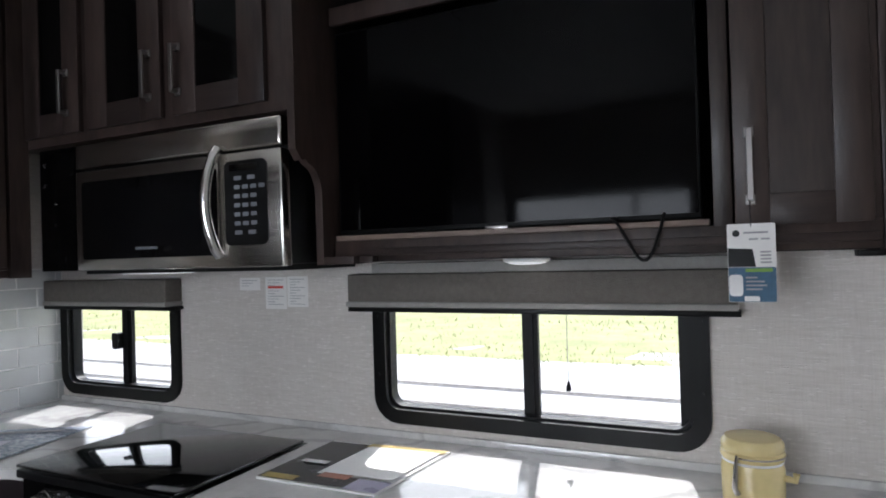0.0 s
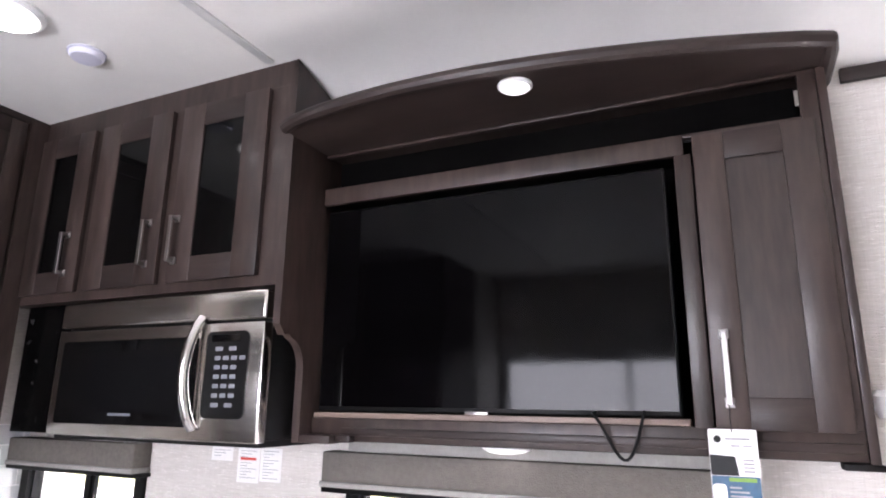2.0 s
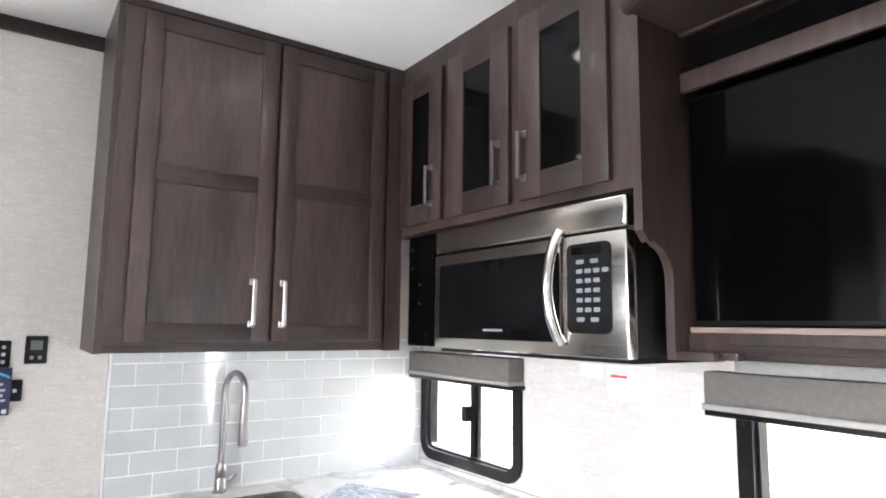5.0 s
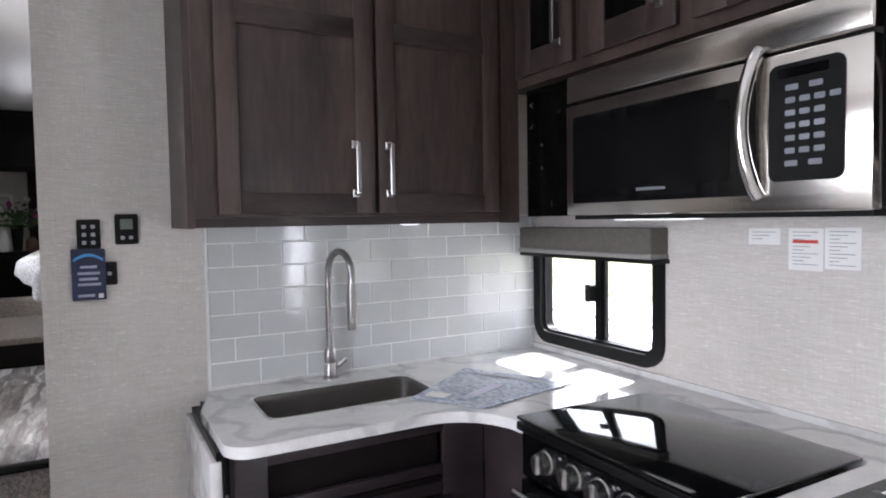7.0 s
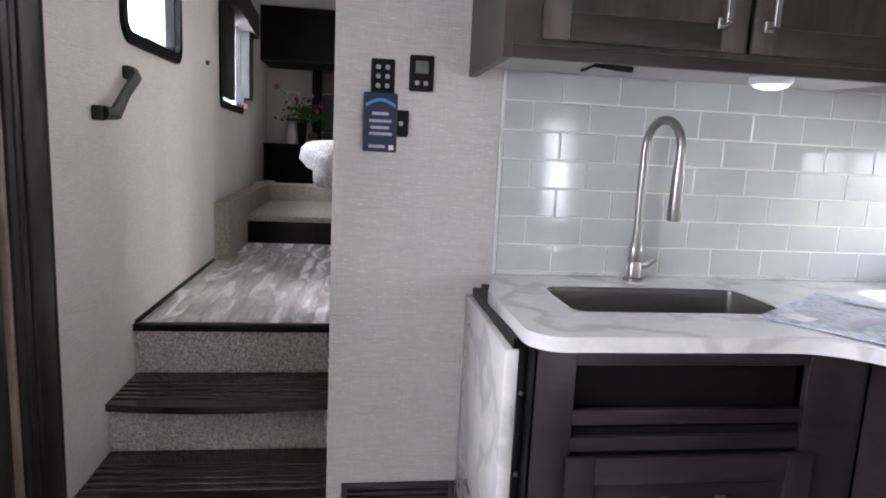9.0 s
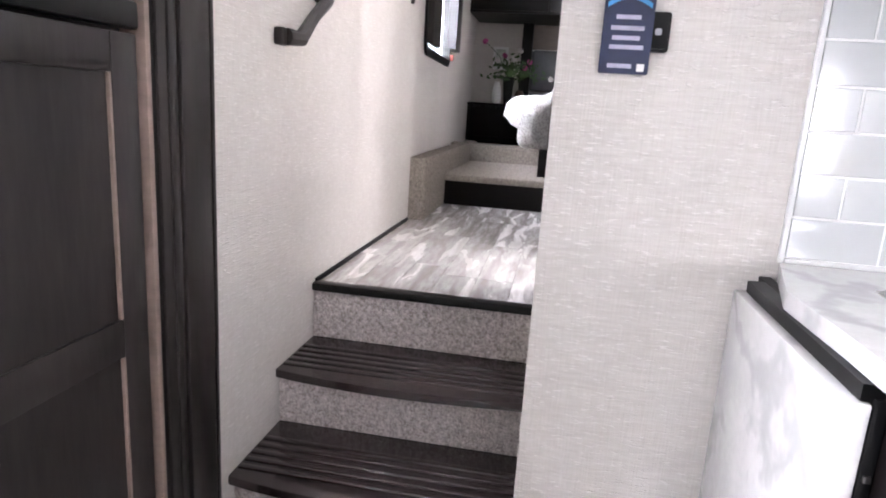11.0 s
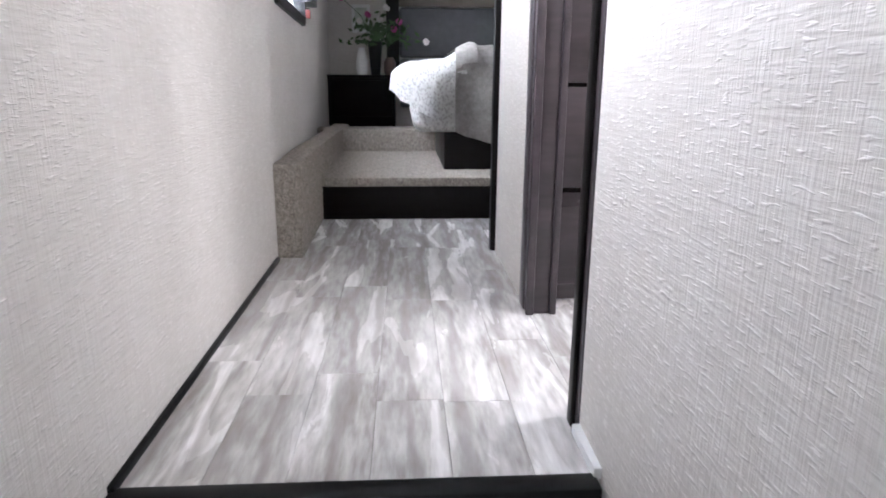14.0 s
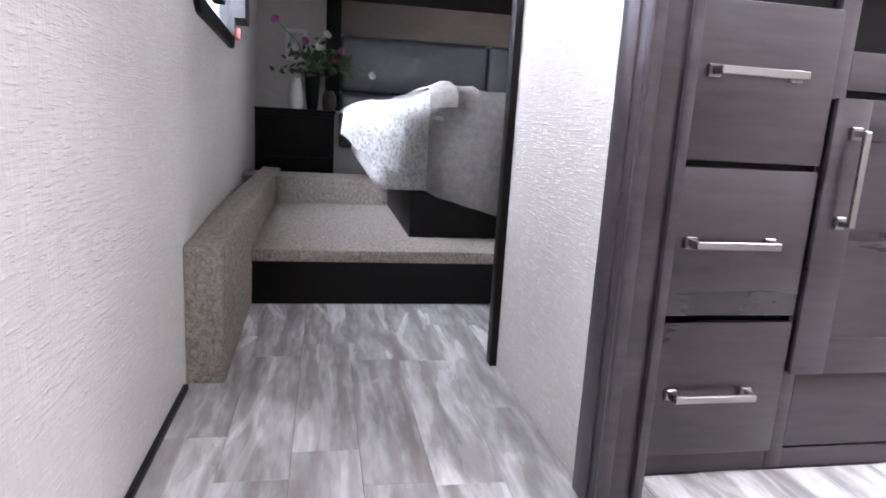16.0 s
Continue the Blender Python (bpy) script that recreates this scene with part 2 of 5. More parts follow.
def grained(m):
    """Wavy dark wood figure printed along a plank."""
    n, l = m.node_tree.nodes, m.node_tree.links
    b = n["Principled BSDF"]
    base = b.inputs["Base Color"].links[0].from_socket
    at = [k for k in n if k.type == "VECT_MATH"][0].outputs["Vector"]
    w, mp, r2, mx = n.new("ShaderNodeTexWave"), n.new("ShaderNodeMapping"), n.new("ShaderNodeValToRGB"), n.new("ShaderNodeMix")
    mp.inputs["Scale"].default_value = (0.8, 0.75, 0.75)
    l.new(at, mp.inputs["Vector"])
    l.new(mp.outputs["Vector"], w.inputs["Vector"])
    w.bands_direction = "Y"
    w.inputs["Scale"].default_value, w.inputs["Distortion"].default_value = 0.42, 15.0
    w.inputs["Detail"].default_value, w.inputs["Detail Scale"].default_value, w.inputs["Detail Roughness"].default_value = 4.0, 0.9, 0.62
    e = r2.color_ramp.elements
    e[0].position, e[0].color = 0.02, (0.62, 0.62, 0.62, 1)
    e[1].position, e[1].color = 0.42, (0, 0, 0, 1)
    l.new(w.outputs["Fac"], r2.inputs["Fac"])
    mx.data_type = "RGBA"
    mx.inputs["B"].default_value = (0.27, 0.245, 0.225, 1)
    l.new(r2.outputs["Color"], mx.inputs["Factor"])
    l.new(base, mx.inputs["A"])
    l.new(mx.outputs["Result"], b.inputs["Base Color"])
    return m


PLANK = grained(PLANK)


def spotted(m):
    """Woven grey leaf spots on a white cloth."""
    n, l = m.node_tree.nodes, m.node_tree.links
    b = n["Principled BSDF"]
    base = b.inputs["Base Color"].links[0].from_socket
    tc, mp, v = n.new("ShaderNodeTexCoord"), n.new("ShaderNodeMapping"), n.new("ShaderNodeTexVoronoi")
    mp.inputs["Scale"].default_value, mp.inputs["Rotation"].default_value = (44, 85, 60), (0.3, 0.2, 0.6)
    v.inputs["Scale"].default_value = 1.0
    l.new(tc.outputs["Object"], mp.inputs["Vector"])
    l.new(mp.outputs["Vector"], v.inputs["Vector"])
    k = n.new("ShaderNodeMapRange")
    k.inputs["From Min"].default_value, k.inputs["From Max"].default_value = 0.30, 0.50
    k.inputs["To Min"].default_value, k.inputs["To Max"].default_value = 0.62, 0.0
    l.new(v.outputs["Distance"], k.inputs["Value"])
    mx = n.new("ShaderNodeMix")
    mx.data_type = "RGBA"
    mx.inputs["B"].default_value = (0.27, 0.26, 0.24, 1)
    l.new(k.outputs["Result"], mx.inputs["Factor"])
    l.new(base, mx.inputs["A"])
    l.new(mx.outputs["Result"], b.inputs["Base Color"])
    return m


LINEN = spotted(LINEN)


def flecked(m):
    """Scattered pale flecks in a dark stone print."""
    n, l = m.node_tree.nodes, m.node_tree.links
    b = n["Principled BSDF"]
    base = b.inputs["Base Color"].links[0].from_socket
    tc, t, k, mx = n.new("ShaderNodeTexCoord"), n.new("ShaderNodeTexNoise"), n.new("ShaderNodeMapRange"), n.new("ShaderNodeMix")
    t.inputs["Scale"].default_value, t.inputs["Detail"].default_value = 38, 2
    l.new(tc.outputs["Object"], t.inputs["Vector"])
    k.inputs["From Min"].default_value, k.inputs["From Max"].default_value = 0.68, 0.76
    l.new(t.outputs["Fac"], k.inputs["Value"])
    mx.data_type = "RGBA"
    mx.inputs["B"].default_value = (0.07, 0.068, 0.066, 1)
    l.new(k.outputs["Result"], mx.inputs["Factor"])
    l.new(base, mx.inputs["A"])
    l.new(mx.outputs["Result"], b.inputs["Base Color"])
    return m


GRANITE = flecked(GRANITE)


def linen():
    """Wallpaper of woven linen look: long level slubs over finer upright threads."""
    m = bpy.data.materials.new("linen_wallpaper")
    m.use_nodes = True
    n, l = m.node_tree.nodes, m.node_tree.links
    b = n["Principled BSDF"]
    b.inputs["Roughness"].default_value, b.inputs["Specular IOR Level"].default_value = 0.55, 0.4
    tc = n.new("ShaderNodeTexCoord")
    outs = []
    for scale, detail in (((16, 16, 190), 3), ((260, 260, 14), 2), ((2.2, 2.2, 1.2), 4), ((44, 44, 250), 1)):
        mp, t = n.new("ShaderNodeMapping"), n.new("ShaderNodeTexNoise")
        mp.inputs["Scale"].default_value = scale
        t.inputs["Scale"].default_value, t.inputs["Detail"].default_value = 1.0, detail
        l.new(tc.outputs["Object"], mp.inputs["Vector"])
        l.new(mp.outputs["Vector"], t.inputs["Vector"])
        outs.append(t.outputs["Fac"])

    def calc(op, a, b2):
        k = n.new("ShaderNodeMath")
        k.operation = op
        for s, v in zip(k.inputs, (a, b2)):
            if isinstance(v, (int, float)):
                s.default_value = v
            else:
                l.new(v, s)
        return k.outputs["Value"]

    weave = calc("ADD", calc("MULTIPLY", outs[0], 0.6), calc("MULTIPLY", outs[1], 0.4))
    slub = n.new("ShaderNodeMapRange")
    slub.inputs["From Min"].default_value, slub.inputs["From Max"].default_value = 0.60, 0.75
    l.new(outs[3], slub.inputs["Value"])
    tone = calc("ADD", calc("MULTIPLY", weave, 0.7), calc("MULTIPLY", outs[2], 0.3))
    tone = calc("ADD", tone, calc("MULTIPLY", slub.outputs["Result"], 0.29))
    r = n.new("ShaderNodeValToRGB")
    e = r.color_ramp.elements
    e[0].position, e[0].color = 0.30, (0.505, 0.470, 0.432, 1)
    e[1].position, e[1].color = 0.82, (0.735, 0.702, 0.665, 1)
    l.new(tone, r.inputs["Fac"])
    l.new(r.outputs["Color"], b.inputs["Base Color"])
    bp = n.new("ShaderNodeBump")
    bp.inputs["Strength"].default_value, bp.inputs["Distance"].default_value = 0.7, 0.0035
    l.new(calc("ADD", weave, calc("MULTIPLY", slub.outputs["Result"], 0.5)), bp.inputs["Height"])
    l.new(bp.outputs["Normal"], b.inputs["Normal"])
    return m


WALL = linen()


# ---- mesh tools ----
def bx(bm, x0, x1, y0, y1, z0, z1, bev=0.0, seg=2):
    """A block between two corners, with rounded edges if bev is given."""
    m = Matrix.LocRotScale(((x0 + x1) / 2, (y0 + y1) / 2, (z0 + z1) / 2), None, (abs(x1 - x0), abs(y1 - y0), abs(z1 - z0)))
    made = bmesh.ops.create_cube(bm, size=1, matrix=m)["verts"]
    if bev:
        edges = list({e for v in made for e in v.link_edges})
        bmesh.ops.bevel(bm, geom=edges, offset=bev, segments=seg, affect="EDGES", profile=0.5)
    return bm


def B(*a, **k):
    return bx(bmesh.new(), *a, **k)


def boxes(rows, bev=0.0):
    bm = bmesh.new()
    for r in rows:
        bx(bm, *r, bev=bev)
    return bm


def cyl(bm, a, b, r, r2=None, seg=20):
    a, b = Vector(a), Vector(b)
    d = b - a
    m = Matrix.Translation((a + b) / 2) @ d.to_track_quat("Z", "Y").to_matrix().to_4x4()
    bmesh.ops.create_cone(bm, cap_ends=True, segments=seg, radius1=r, radius2=r if r2 is None else r2, depth=d.length, matrix=m)
    return bm


def tube(bm, pts, r, seg=10):
    """A round bar through the points."""
    pts = [Vector(p) for p in pts]
    rings, side = [], None
    for i, p in enumerate(pts):
        d = (pts[min(i + 1, len(pts) - 1)] - pts[max(i - 1, 0)]).normalized()
        if side is None:
            side = d.orthogonal().normalized()
        side = (side - d * side.dot(d)).normalized()
        up = d.cross(side)
        rr = r[i] if isinstance(r, (list, tuple)) else r
        rings.append([bm.verts.new(p + rr * (math.cos(a) * side + math.sin(a) * up)) for a in [2 * math.pi * k / seg for k in range(seg)]])
    for a, b in zip(rings, rings[1:]):
        for k in range(seg):
            bm.faces.new((a[k], a[(k + 1) % seg], b[(k + 1) % seg], b[k]))
    bm.faces.new(rings[0][::-1])
    bm.faces.new(rings[-1])
    return bm


def lathe(bm, prof, centre, seg=32):
    """A turned body: prof holds (radius, height) pairs from the foot up."""
    rings = [[bm.verts.new((centre[0] + r * math.cos(2 * math.pi * k / seg), centre[1] + r * math.sin(2 * math.pi * k / seg), centre[2] + z)) for k in range(seg)] for r, z in prof]
    for a, b in zip(rings, rings[1:]):
        for k in range(seg):
            bm.faces.new((a[k], a[(k + 1) % seg], b[(k + 1) % seg], b[k]))
    bm.faces.new(rings[0][::-1])
    bm.faces.new(rings[-1])
    return bm


def rounded(x0, x1, z0, z1, r, n=7):
    """The outline of a rectangle with round corners."""
    out = []
    for cx, cz, a0 in ((x1 - r, z1 - r, 0), (x0 + r, z1 - r, 90), (x0 + r, z0 + r, 180), (x1 - r, z0 + r, 270)):
        out += [(cx + r * math.cos(radians(a0 + 90 * k / n)), cz + r * math.sin(radians(a0 + 90 * k / n))) for k in range(n + 1)]
    return out


def prism(bm, outline, put, d0, d1, hole=None):
    """An outline pulled from depth d0 to d1; put(u, v, d) gives the place. hole: an inner outline with as many points."""
    n = len(outline)
    rows = [[bm.verts.new(put(u, v, d)) for u, v in o] for d in (d0, d1) for o in ((outline, hole) if hole else (outline,))]
    if hole:
        a, b, c, d = rows
        pairs = ((a, b), (b, d), (d, c), (c, a))
        for p, q in pairs:
            for k in range(n):
                bm.faces.new((p[k], p[(k + 1) % n], q[(k + 1) % n], q[k]))
    else:
        a, c = rows
        bm.faces.new(a)
        bm.faces.new(c[::-1])
        for k in range(n):
            bm.faces.new((a[k], a[(k + 1) % n], c[(k + 1) % n], c[k]))
    return bm


def link(name, bm, material, smooth=True):
    bmesh.ops.recalc_face_normals(bm, faces=bm.faces)
    me = bpy.data.meshes.new(name)
    bm.to_mesh(me)
    bm.free()
    me.materials.append(material)
    if smooth:
        for p in me.polygons:
            p.use_smooth = True
        me.set_sharp_from_angle(angle=radians(35))
    return new(name, me)


def part(name, bm, material, parent, label=""):
    ob = link(name, bm, material)
    ob.parent = parent
    ob.matrix_parent_inverse = parent.matrix_world.inverted()
    if label:
        ob["label"] = label
    return ob


def thing(name, at, label, category, group=""):
    """The Empty at the base of a thing of several parts."""
    e = new(name)
    e.empty_display_size = 0.05
    e.location = at
    e.matrix_world = Matrix.Translation(at)
    return tagged(e, label, category, group)


def single(name, bm, material, label, category, group="", kind=""):
    return tagged(link(name, bm, material), label, category, group, kind)


def structure(name, bm, material, label="", category=""):
    return tagged(link(name, bm, material), label, category, "", "structure")


def wall_y(name, x0, x1, z0, z1, y0, y1, holes, material, label):
    """A wall in a plane of constant y with rectangular openings (x0, x1, z0, z1) in order of x."""
    bm, x = bmesh.new(), x0
    for a, b, c, d in holes:
        bx(bm, x, a, y0, y1, z0, z1)
        bx(bm, a, b, y0, y1, z0, c)
        bx(bm, a, b, y0, y1, d, z1)
        x = b
    bx(bm, x, x1, y0, y1, z0, z1)
    return structure(name, bm, material, label, "wall")


def pull(parent, a, b, out, r=0.006, name="handle", label="satin nickel bar pull"):
    """A bar pull from a to b that stands off along out, with a foot plate at each end."""
    a, b, out = Vector(a), Vector(b), Vector(out).normalized()
    d = (b - a).normalized()
    side = d.cross(out)
    bm = bmesh.new()

    def block(c, along, wide, deep):
        m = Matrix.Translation(c) @ Matrix((side, d, out)).transposed().to_4x4() @ Matrix.Diagonal((wide, along, deep, 1))
        v = bmesh.ops.create_cube(bm, size=1, matrix=m)["verts"]
        bmesh.ops.bevel(bm, geom=list({e for w in v for e in w.link_edges}), offset=0.0015, segments=1, affect="EDGES")

    for p in (a, b):
        block(p + out * 0.004, 0.024, 0.022, 0.008)
        block(p + out * 0.018, 0.011, 0.014, 0.024)
    block((a + b) / 2 + out * 0.030, (b - a).length + 0.010, 0.014, 0.008)
    return part(name, bm, CHROME, parent, label)


def rail_window(name, put, x0, x1, z0, z1, bar, label, latch=True):
    """A sliding window with a rounded black frame; put(x, z, d) with d counted into the room."""
    w = new(name)
    tagged(w, label, "window", "", "structure")
    fr = bmesh.new()
    o, i = rounded(x0, x1, z0, z1, 0.09), rounded(x0 + 0.046, x1 - 0.046, z0 + 0.046, z1 - 0.046, 0.05)
    prism(fr, o, put, -0.01, 0.016, i)
    bmesh.ops.bevel(fr, geom=[e for e in fr.edges if e.calc_face_angle(0) > 0.9], offset=0.005, segments=2, affect="EDGES")
    o2, i2 = rounded(x0 + 0.034, x1 - 0.034, z0 + 0.034, z1 - 0.034, 0.058), rounded(x0 + 0.055, x1 - 0.055, z0 + 0.055, z1 - 0.055, 0.045)
    prism(fr, o2, put, -0.048, -0.005, i2)
    part("window_frame", fr, FRAME, w, "black rounded metal window frame")
    if bar:
        for sa, sb in ((x1 - 0.082, x1 - 0.054), (bar + 0.016, bar + 0.030)):
            part("sash", prism(bmesh.new(), [(sa, z0 + 0.05), (sb, z0 + 0.05), (sb, z1 - 0.05), (sa, z1 - 0.05)], put, -0.050, -0.030), FRAME, w)
        part("mullion", prism(bmesh.new(), [(bar - 0.017, z0 + 0.04), (bar + 0.017, z0 + 0.04), (bar + 0.017, z1 - 0.04), (bar - 0.017, z1 - 0.04)], put, -0.047, -0.022), FRAME, w)
        if latch:
            zc = (z0 + z1) / 2
            part("latch", prism(bmesh.new(), rounded(bar - 0.045, bar - 0.012, zc - 0.03, zc + 0.04, 0.01), put, -0.023, 0.008), BLACK, w)
    for k, (a, b) in enumerate(((x0 + 0.05, bar or x1 - 0.05), (bar, x1 - 0.05))[: 2 if bar else 1]):
        g = part("pane", prism(bmesh.new(), [(a, z0 + 0.05), (b, z0 + 0.05), (b, z1 - 0.05), (a, z1 - 0.05)], put, -0.034 - 0.012 * k, -0.030 - 0.012 * k), GLASS, w)
        g.visible_shadow = False
    for x in (x0 + 0.02, x1 - 0.02):
        for z in (z0 + 0.16, z1 - 0.10):
            part("screw", cyl(bmesh.new(), put(x, z, 0.014), put(x, z, 0.019), 0.005, seg=8), BLACK, w)
    return w


# ---- large structure ----
H = 0.58                                   # the upper floor
YW, XW = 1.785, -2.90                      # window wall, sink wall
floor = structure("floor", B(-3.66, 2.6, -2.0, YW, -0.12, -0.012), GROUT, "grey wood-look plank floor of the main room", "floor")
floor_upper = structure("floor_upper", boxes([(-5.70, -3.60, -0.95, -0.02, H - 0.10, H - 0.012), (-4.48, -2.96, -0.02, 1.8, H - 0.10, H - 0.012), (-5.70, -4.48, -0.02, 1.9, H - 0.1, H - 0.012)]), GROUT, "grey wood-look plank floor of the upper hall", "floor")
wall_y("wall_window", XW - 0.1, 2.6, -0.1, 2.6, YW, YW + 0.07, [(-2.855, -2.165, 1.02, 1.425), (-1.205, -0.205, 1.03, 1.425), (0.55, 1.45, 0.87, 1.63)], WALL, "beige linen-textured wall with rounded windows")
wall_y("wall_back", -2.0, 2.6, -0.1, 2.8, -2.06, -2.0, [(-1.89, -0.41, 0.97, 2.03)], WALL, "beige linen-textured wall")
structure("wall_end", B(2.6, 2.67, -2.06, YW + 0.07, -0.1, 2.8), WALL, "beige linen-textured end wall", "wall")
structure("wall_sink", B(XW - 0.05, XW, -0.09, YW, -0.1, 2.8), WALL, "beige linen-textured partition beside the stairs", "wall")
hr = prism(bmesh.new(), [(XW - 0.049, -0.0895), (-3.742, -0.083), (-3.742, -0.015), (XW - 0.049, -0.02)], lambda u, v, d: (u, v, d), -0.1, 2.62)
bx(hr, -4.385, -3.743, -0.060, -0.005, 2.5, 2.62)
bx(hr, -5.06, -4.40, -0.055, 0.0, H - 0.1, 2.62)
structure("wall_hall_right", hr, WALL, "pale linen-textured hall wall with a doorway", "wall")
structure("trim", boxes([(XW - 0.003, XW + 0.005, -0.0935, -0.056, 0, 2.7)]), WALL, "narrow beige corner strip", "trim")
# left wall of the hall: straight beside the stairs, then running slightly outward
lw = bmesh.new()
bx(lw, -3.57, -2.86, -0.95, -0.87, -0.1, 2.7)
bx(lw, -4.27, -3.57, -0.95, -0.87, -0.1, 1.67)
bx(lw, -4.27, -3.57, -0.95, -0.87, 2.25, 2.7)
bx(lw, -5.0, -4.27, -0.95, -0.87, -0.1, 2.7)


def slant(x):
    return -0.87 - max(0, -5.0 - x) * 0.052


for xa, xb, za, zb in ((-5.0, -5.25, 0.4, 2.7), (-5.25, -6.3, 0.4, 1.53), (-5.25, -6.3, 2.17, 2.7), (-6.3, -8.5, 0.4, 2.7)):
    v = [lw.verts.new((x, slant(x) - o, z)) for z in (za, zb) for x, o in ((xa, 0), (xb, 0), (xb, 0.08), (xa, 0.08))]
    for f in ((0, 1, 2, 3), (4, 5, 6, 7), (0, 1, 5, 4), (1, 2, 6, 5), (2, 3, 7, 6), (3, 0, 4, 7)):
        lw.faces.new([v[i] for i in f])
bmesh.ops.remove_doubles(lw, verts=lw.verts, dist=0.0005)
structure("wall_hall_left", lw, WALL, "pale linen-textured hall wall with two windows", "wall")
structure("wall_bedroom_front", B(-8.58, -8.5, -1.2, 1.9, 0.4, 2.7), WALL, "beige bedroom wall behind the headboard", "wall")
structure("wall_bedroom_side", B(-8.58, -5.06, 1.9, 1.98, 0.4, 2.7), WALL, "beige bedroom side wall", "wall")
structure("wall_bath", boxes([(-5.06, XW - 0.05, 1.80, 1.86, 0.4, 2.7), (-5.06, -4.98, 0.0, 1.9, 0.4, 2.7), (-2.97, -2.953, -0.02, 1.8, 0.4, 2.7)]), WALL, "pale bathroom wall", "wall")
# ceilings: flat, with a cove down to the window wall
cb = bmesh.new()
prof = [(-2.06, 2.715), (1.36, 2.715)] + [(1.36 + 0.43 * k / 8, 2.715 - 0.18 * (k / 8) ** 1.8) for k in range(1, 9)] + [(1.86, 2.80), (-2.06, 2.80)]
prism(cb, prof, lambda u, v, d: (d, u, v), -2.97, 2.67)
structure("ceiling", cb, CEIL, "white vinyl ceiling with a cove along the window wall", "ceiling")
structure("ceiling_upper", boxes([(-8.58, -2.97, -1.2, 1.385, 2.62, 2.7), (-8.58, -4.75, 1.385, 1.98, 2.62, 2.7), (-4.0, -2.97, 1.385, 1.98, 2.62, 2.7), (-4.75, -4.0, 1.74, 1.98, 2.62, 2.7)]), CEIL, "white ceiling of the upper level with a skylight", "ceiling")
# unseen pane over the skylight opening, tinted only to weaken the hall's sun patch
sk = bpy.data.materials.new("sun_dimming_pane")
sk.use_nodes = True
tr_ = sk.node_tree.nodes.new("ShaderNodeBsdfTransparent")
tr_.inputs["Color"].default_value = (0.18, 0.18, 0.18, 1)
sk.node_tree.links.new(tr_.outputs["BSDF"], sk.node_tree.nodes["Material Output"].inputs["Surface"])
structure("skylight_1", B(-4.76, -3.99, 1.375, 1.75, 2.701, 2.707), sk, "unseen pane over the skylight, tinted to dim the sun patch", "skylight")
structure("ceiling_seam", B(-1.350, -1.318, -2.0, 1.36, 2.706, 2.7155, bev=0.004), WHITE, "white plastic ceiling seam strip", "trim")
structure("wall_trim", boxes([(0.26, 2.6, YW - 0.02, YW, 2.495, 2.535), (XW, XW + 0.02, -0.09, 0.30, 2.66, 2.715)], 0.004), WOOD_H, "dark wooden moulding under the ceiling", "trim")
# outdoors
gr = bmesh.new()
bx(gr, -120, 120, -120, 150, -1.2, -1.0)
structure("ground", gr, GRAVEL, "pale dry gravel ground", "ground")
gs = bmesh.new()
nx, ny = 60, 26
vs = [[gs.verts.new((-60 + 100 * i / nx, 14.2 + 40 * j / ny + 0.5 * noise.noise((i * 0.4, j * 0.6, 0)), -0.996 + 0.10 * j * 0.25 + (0.12 * noise.noise((i * 1.7, j * 1.3, 3)) if j else 0))) for j in range(ny + 1)] for i in range(nx + 1)]
for i in range(nx):
    for j in range(ny):
        gs.faces.new((vs[i][j], vs[i + 1][j], vs[i + 1][j + 1], vs[i][j + 1]))
tagged(link("grass_bank", gs, GRASS), "sunlit green grass bank beyond the gravel", "grass", "", "stuff")
tf = bmesh.new()
rng = random.Random(5)
for k in range(6000):
    x, y = rng.uniform(-34, 14), 14.0 + 11 * rng.random() ** 1.6
    z = -0.99 + max(0, y - 14.2) / 40 * 0.65
    s, a = rng.uniform(0.03, 0.10), rng.uniform(0, 3.14)
    dx, dy = 0.025 * math.cos(a), 0.025 * math.sin(a)
    tf.faces.new([tf.verts.new(p) for p in ((x - dx, y - dy, z - 0.05), (x + dx, y + dy, z - 0.05), (x + rng.uniform(-.1, .1), y, z + s))])
tagged(link("grass_tufts", tf, GRASS), "tall green summer grass blades", "grass", "", "stuff")
# glowing boards added on both sides to whiten the windows and their reflections
structure("backdrop", boxes([(-160, 160, 90, 90.5, -1.0, 70), (-160, 160, -90.5, -90, -1.0, 70)]), SKY_GLOW, "glowing boards added as the bright sky beyond the field", "sky")
for y in (9.5, 10.95):
    r = bmesh.new()
    bx(r, -60, 40, y - 0.028, y + 0.028, -0.962, -0.94)
    bx(r, -60, 40, y - 0.012, y + 0.012, -0.99, -0.96)
    bx(r, -60, 40, y - 0.07, y + 0.07, -1.0, -0.985)
    single("railway_rail", r, RAIL, "rusty steel rail lying on pale gravel", "rail", "rails outside the window")

# ---- windows ----
put_k = lambda u, v, d: (u, YW - d, v)
put_l = lambda u, v, d: (u, -0.87 + d, v)
rail_window("window_1", put_k, -2.885, -2.152, 0.985, 1.455, -2.512, "small black-framed sliding window over the counter")
rail_window("window_2", put_k, -1.238, -0.185, 0.997, 1.455, -0.704, "black-framed sliding window over the counter", latch=False)
rail_window("window_3", put_k, 0.52, 1.48, 0.84, 1.66, None, "black-framed window in the beige wall")
rail_window("window_4", put_l, -4.30, -3.54, 1.635, 2.28, None, "black-framed window above the stairs")
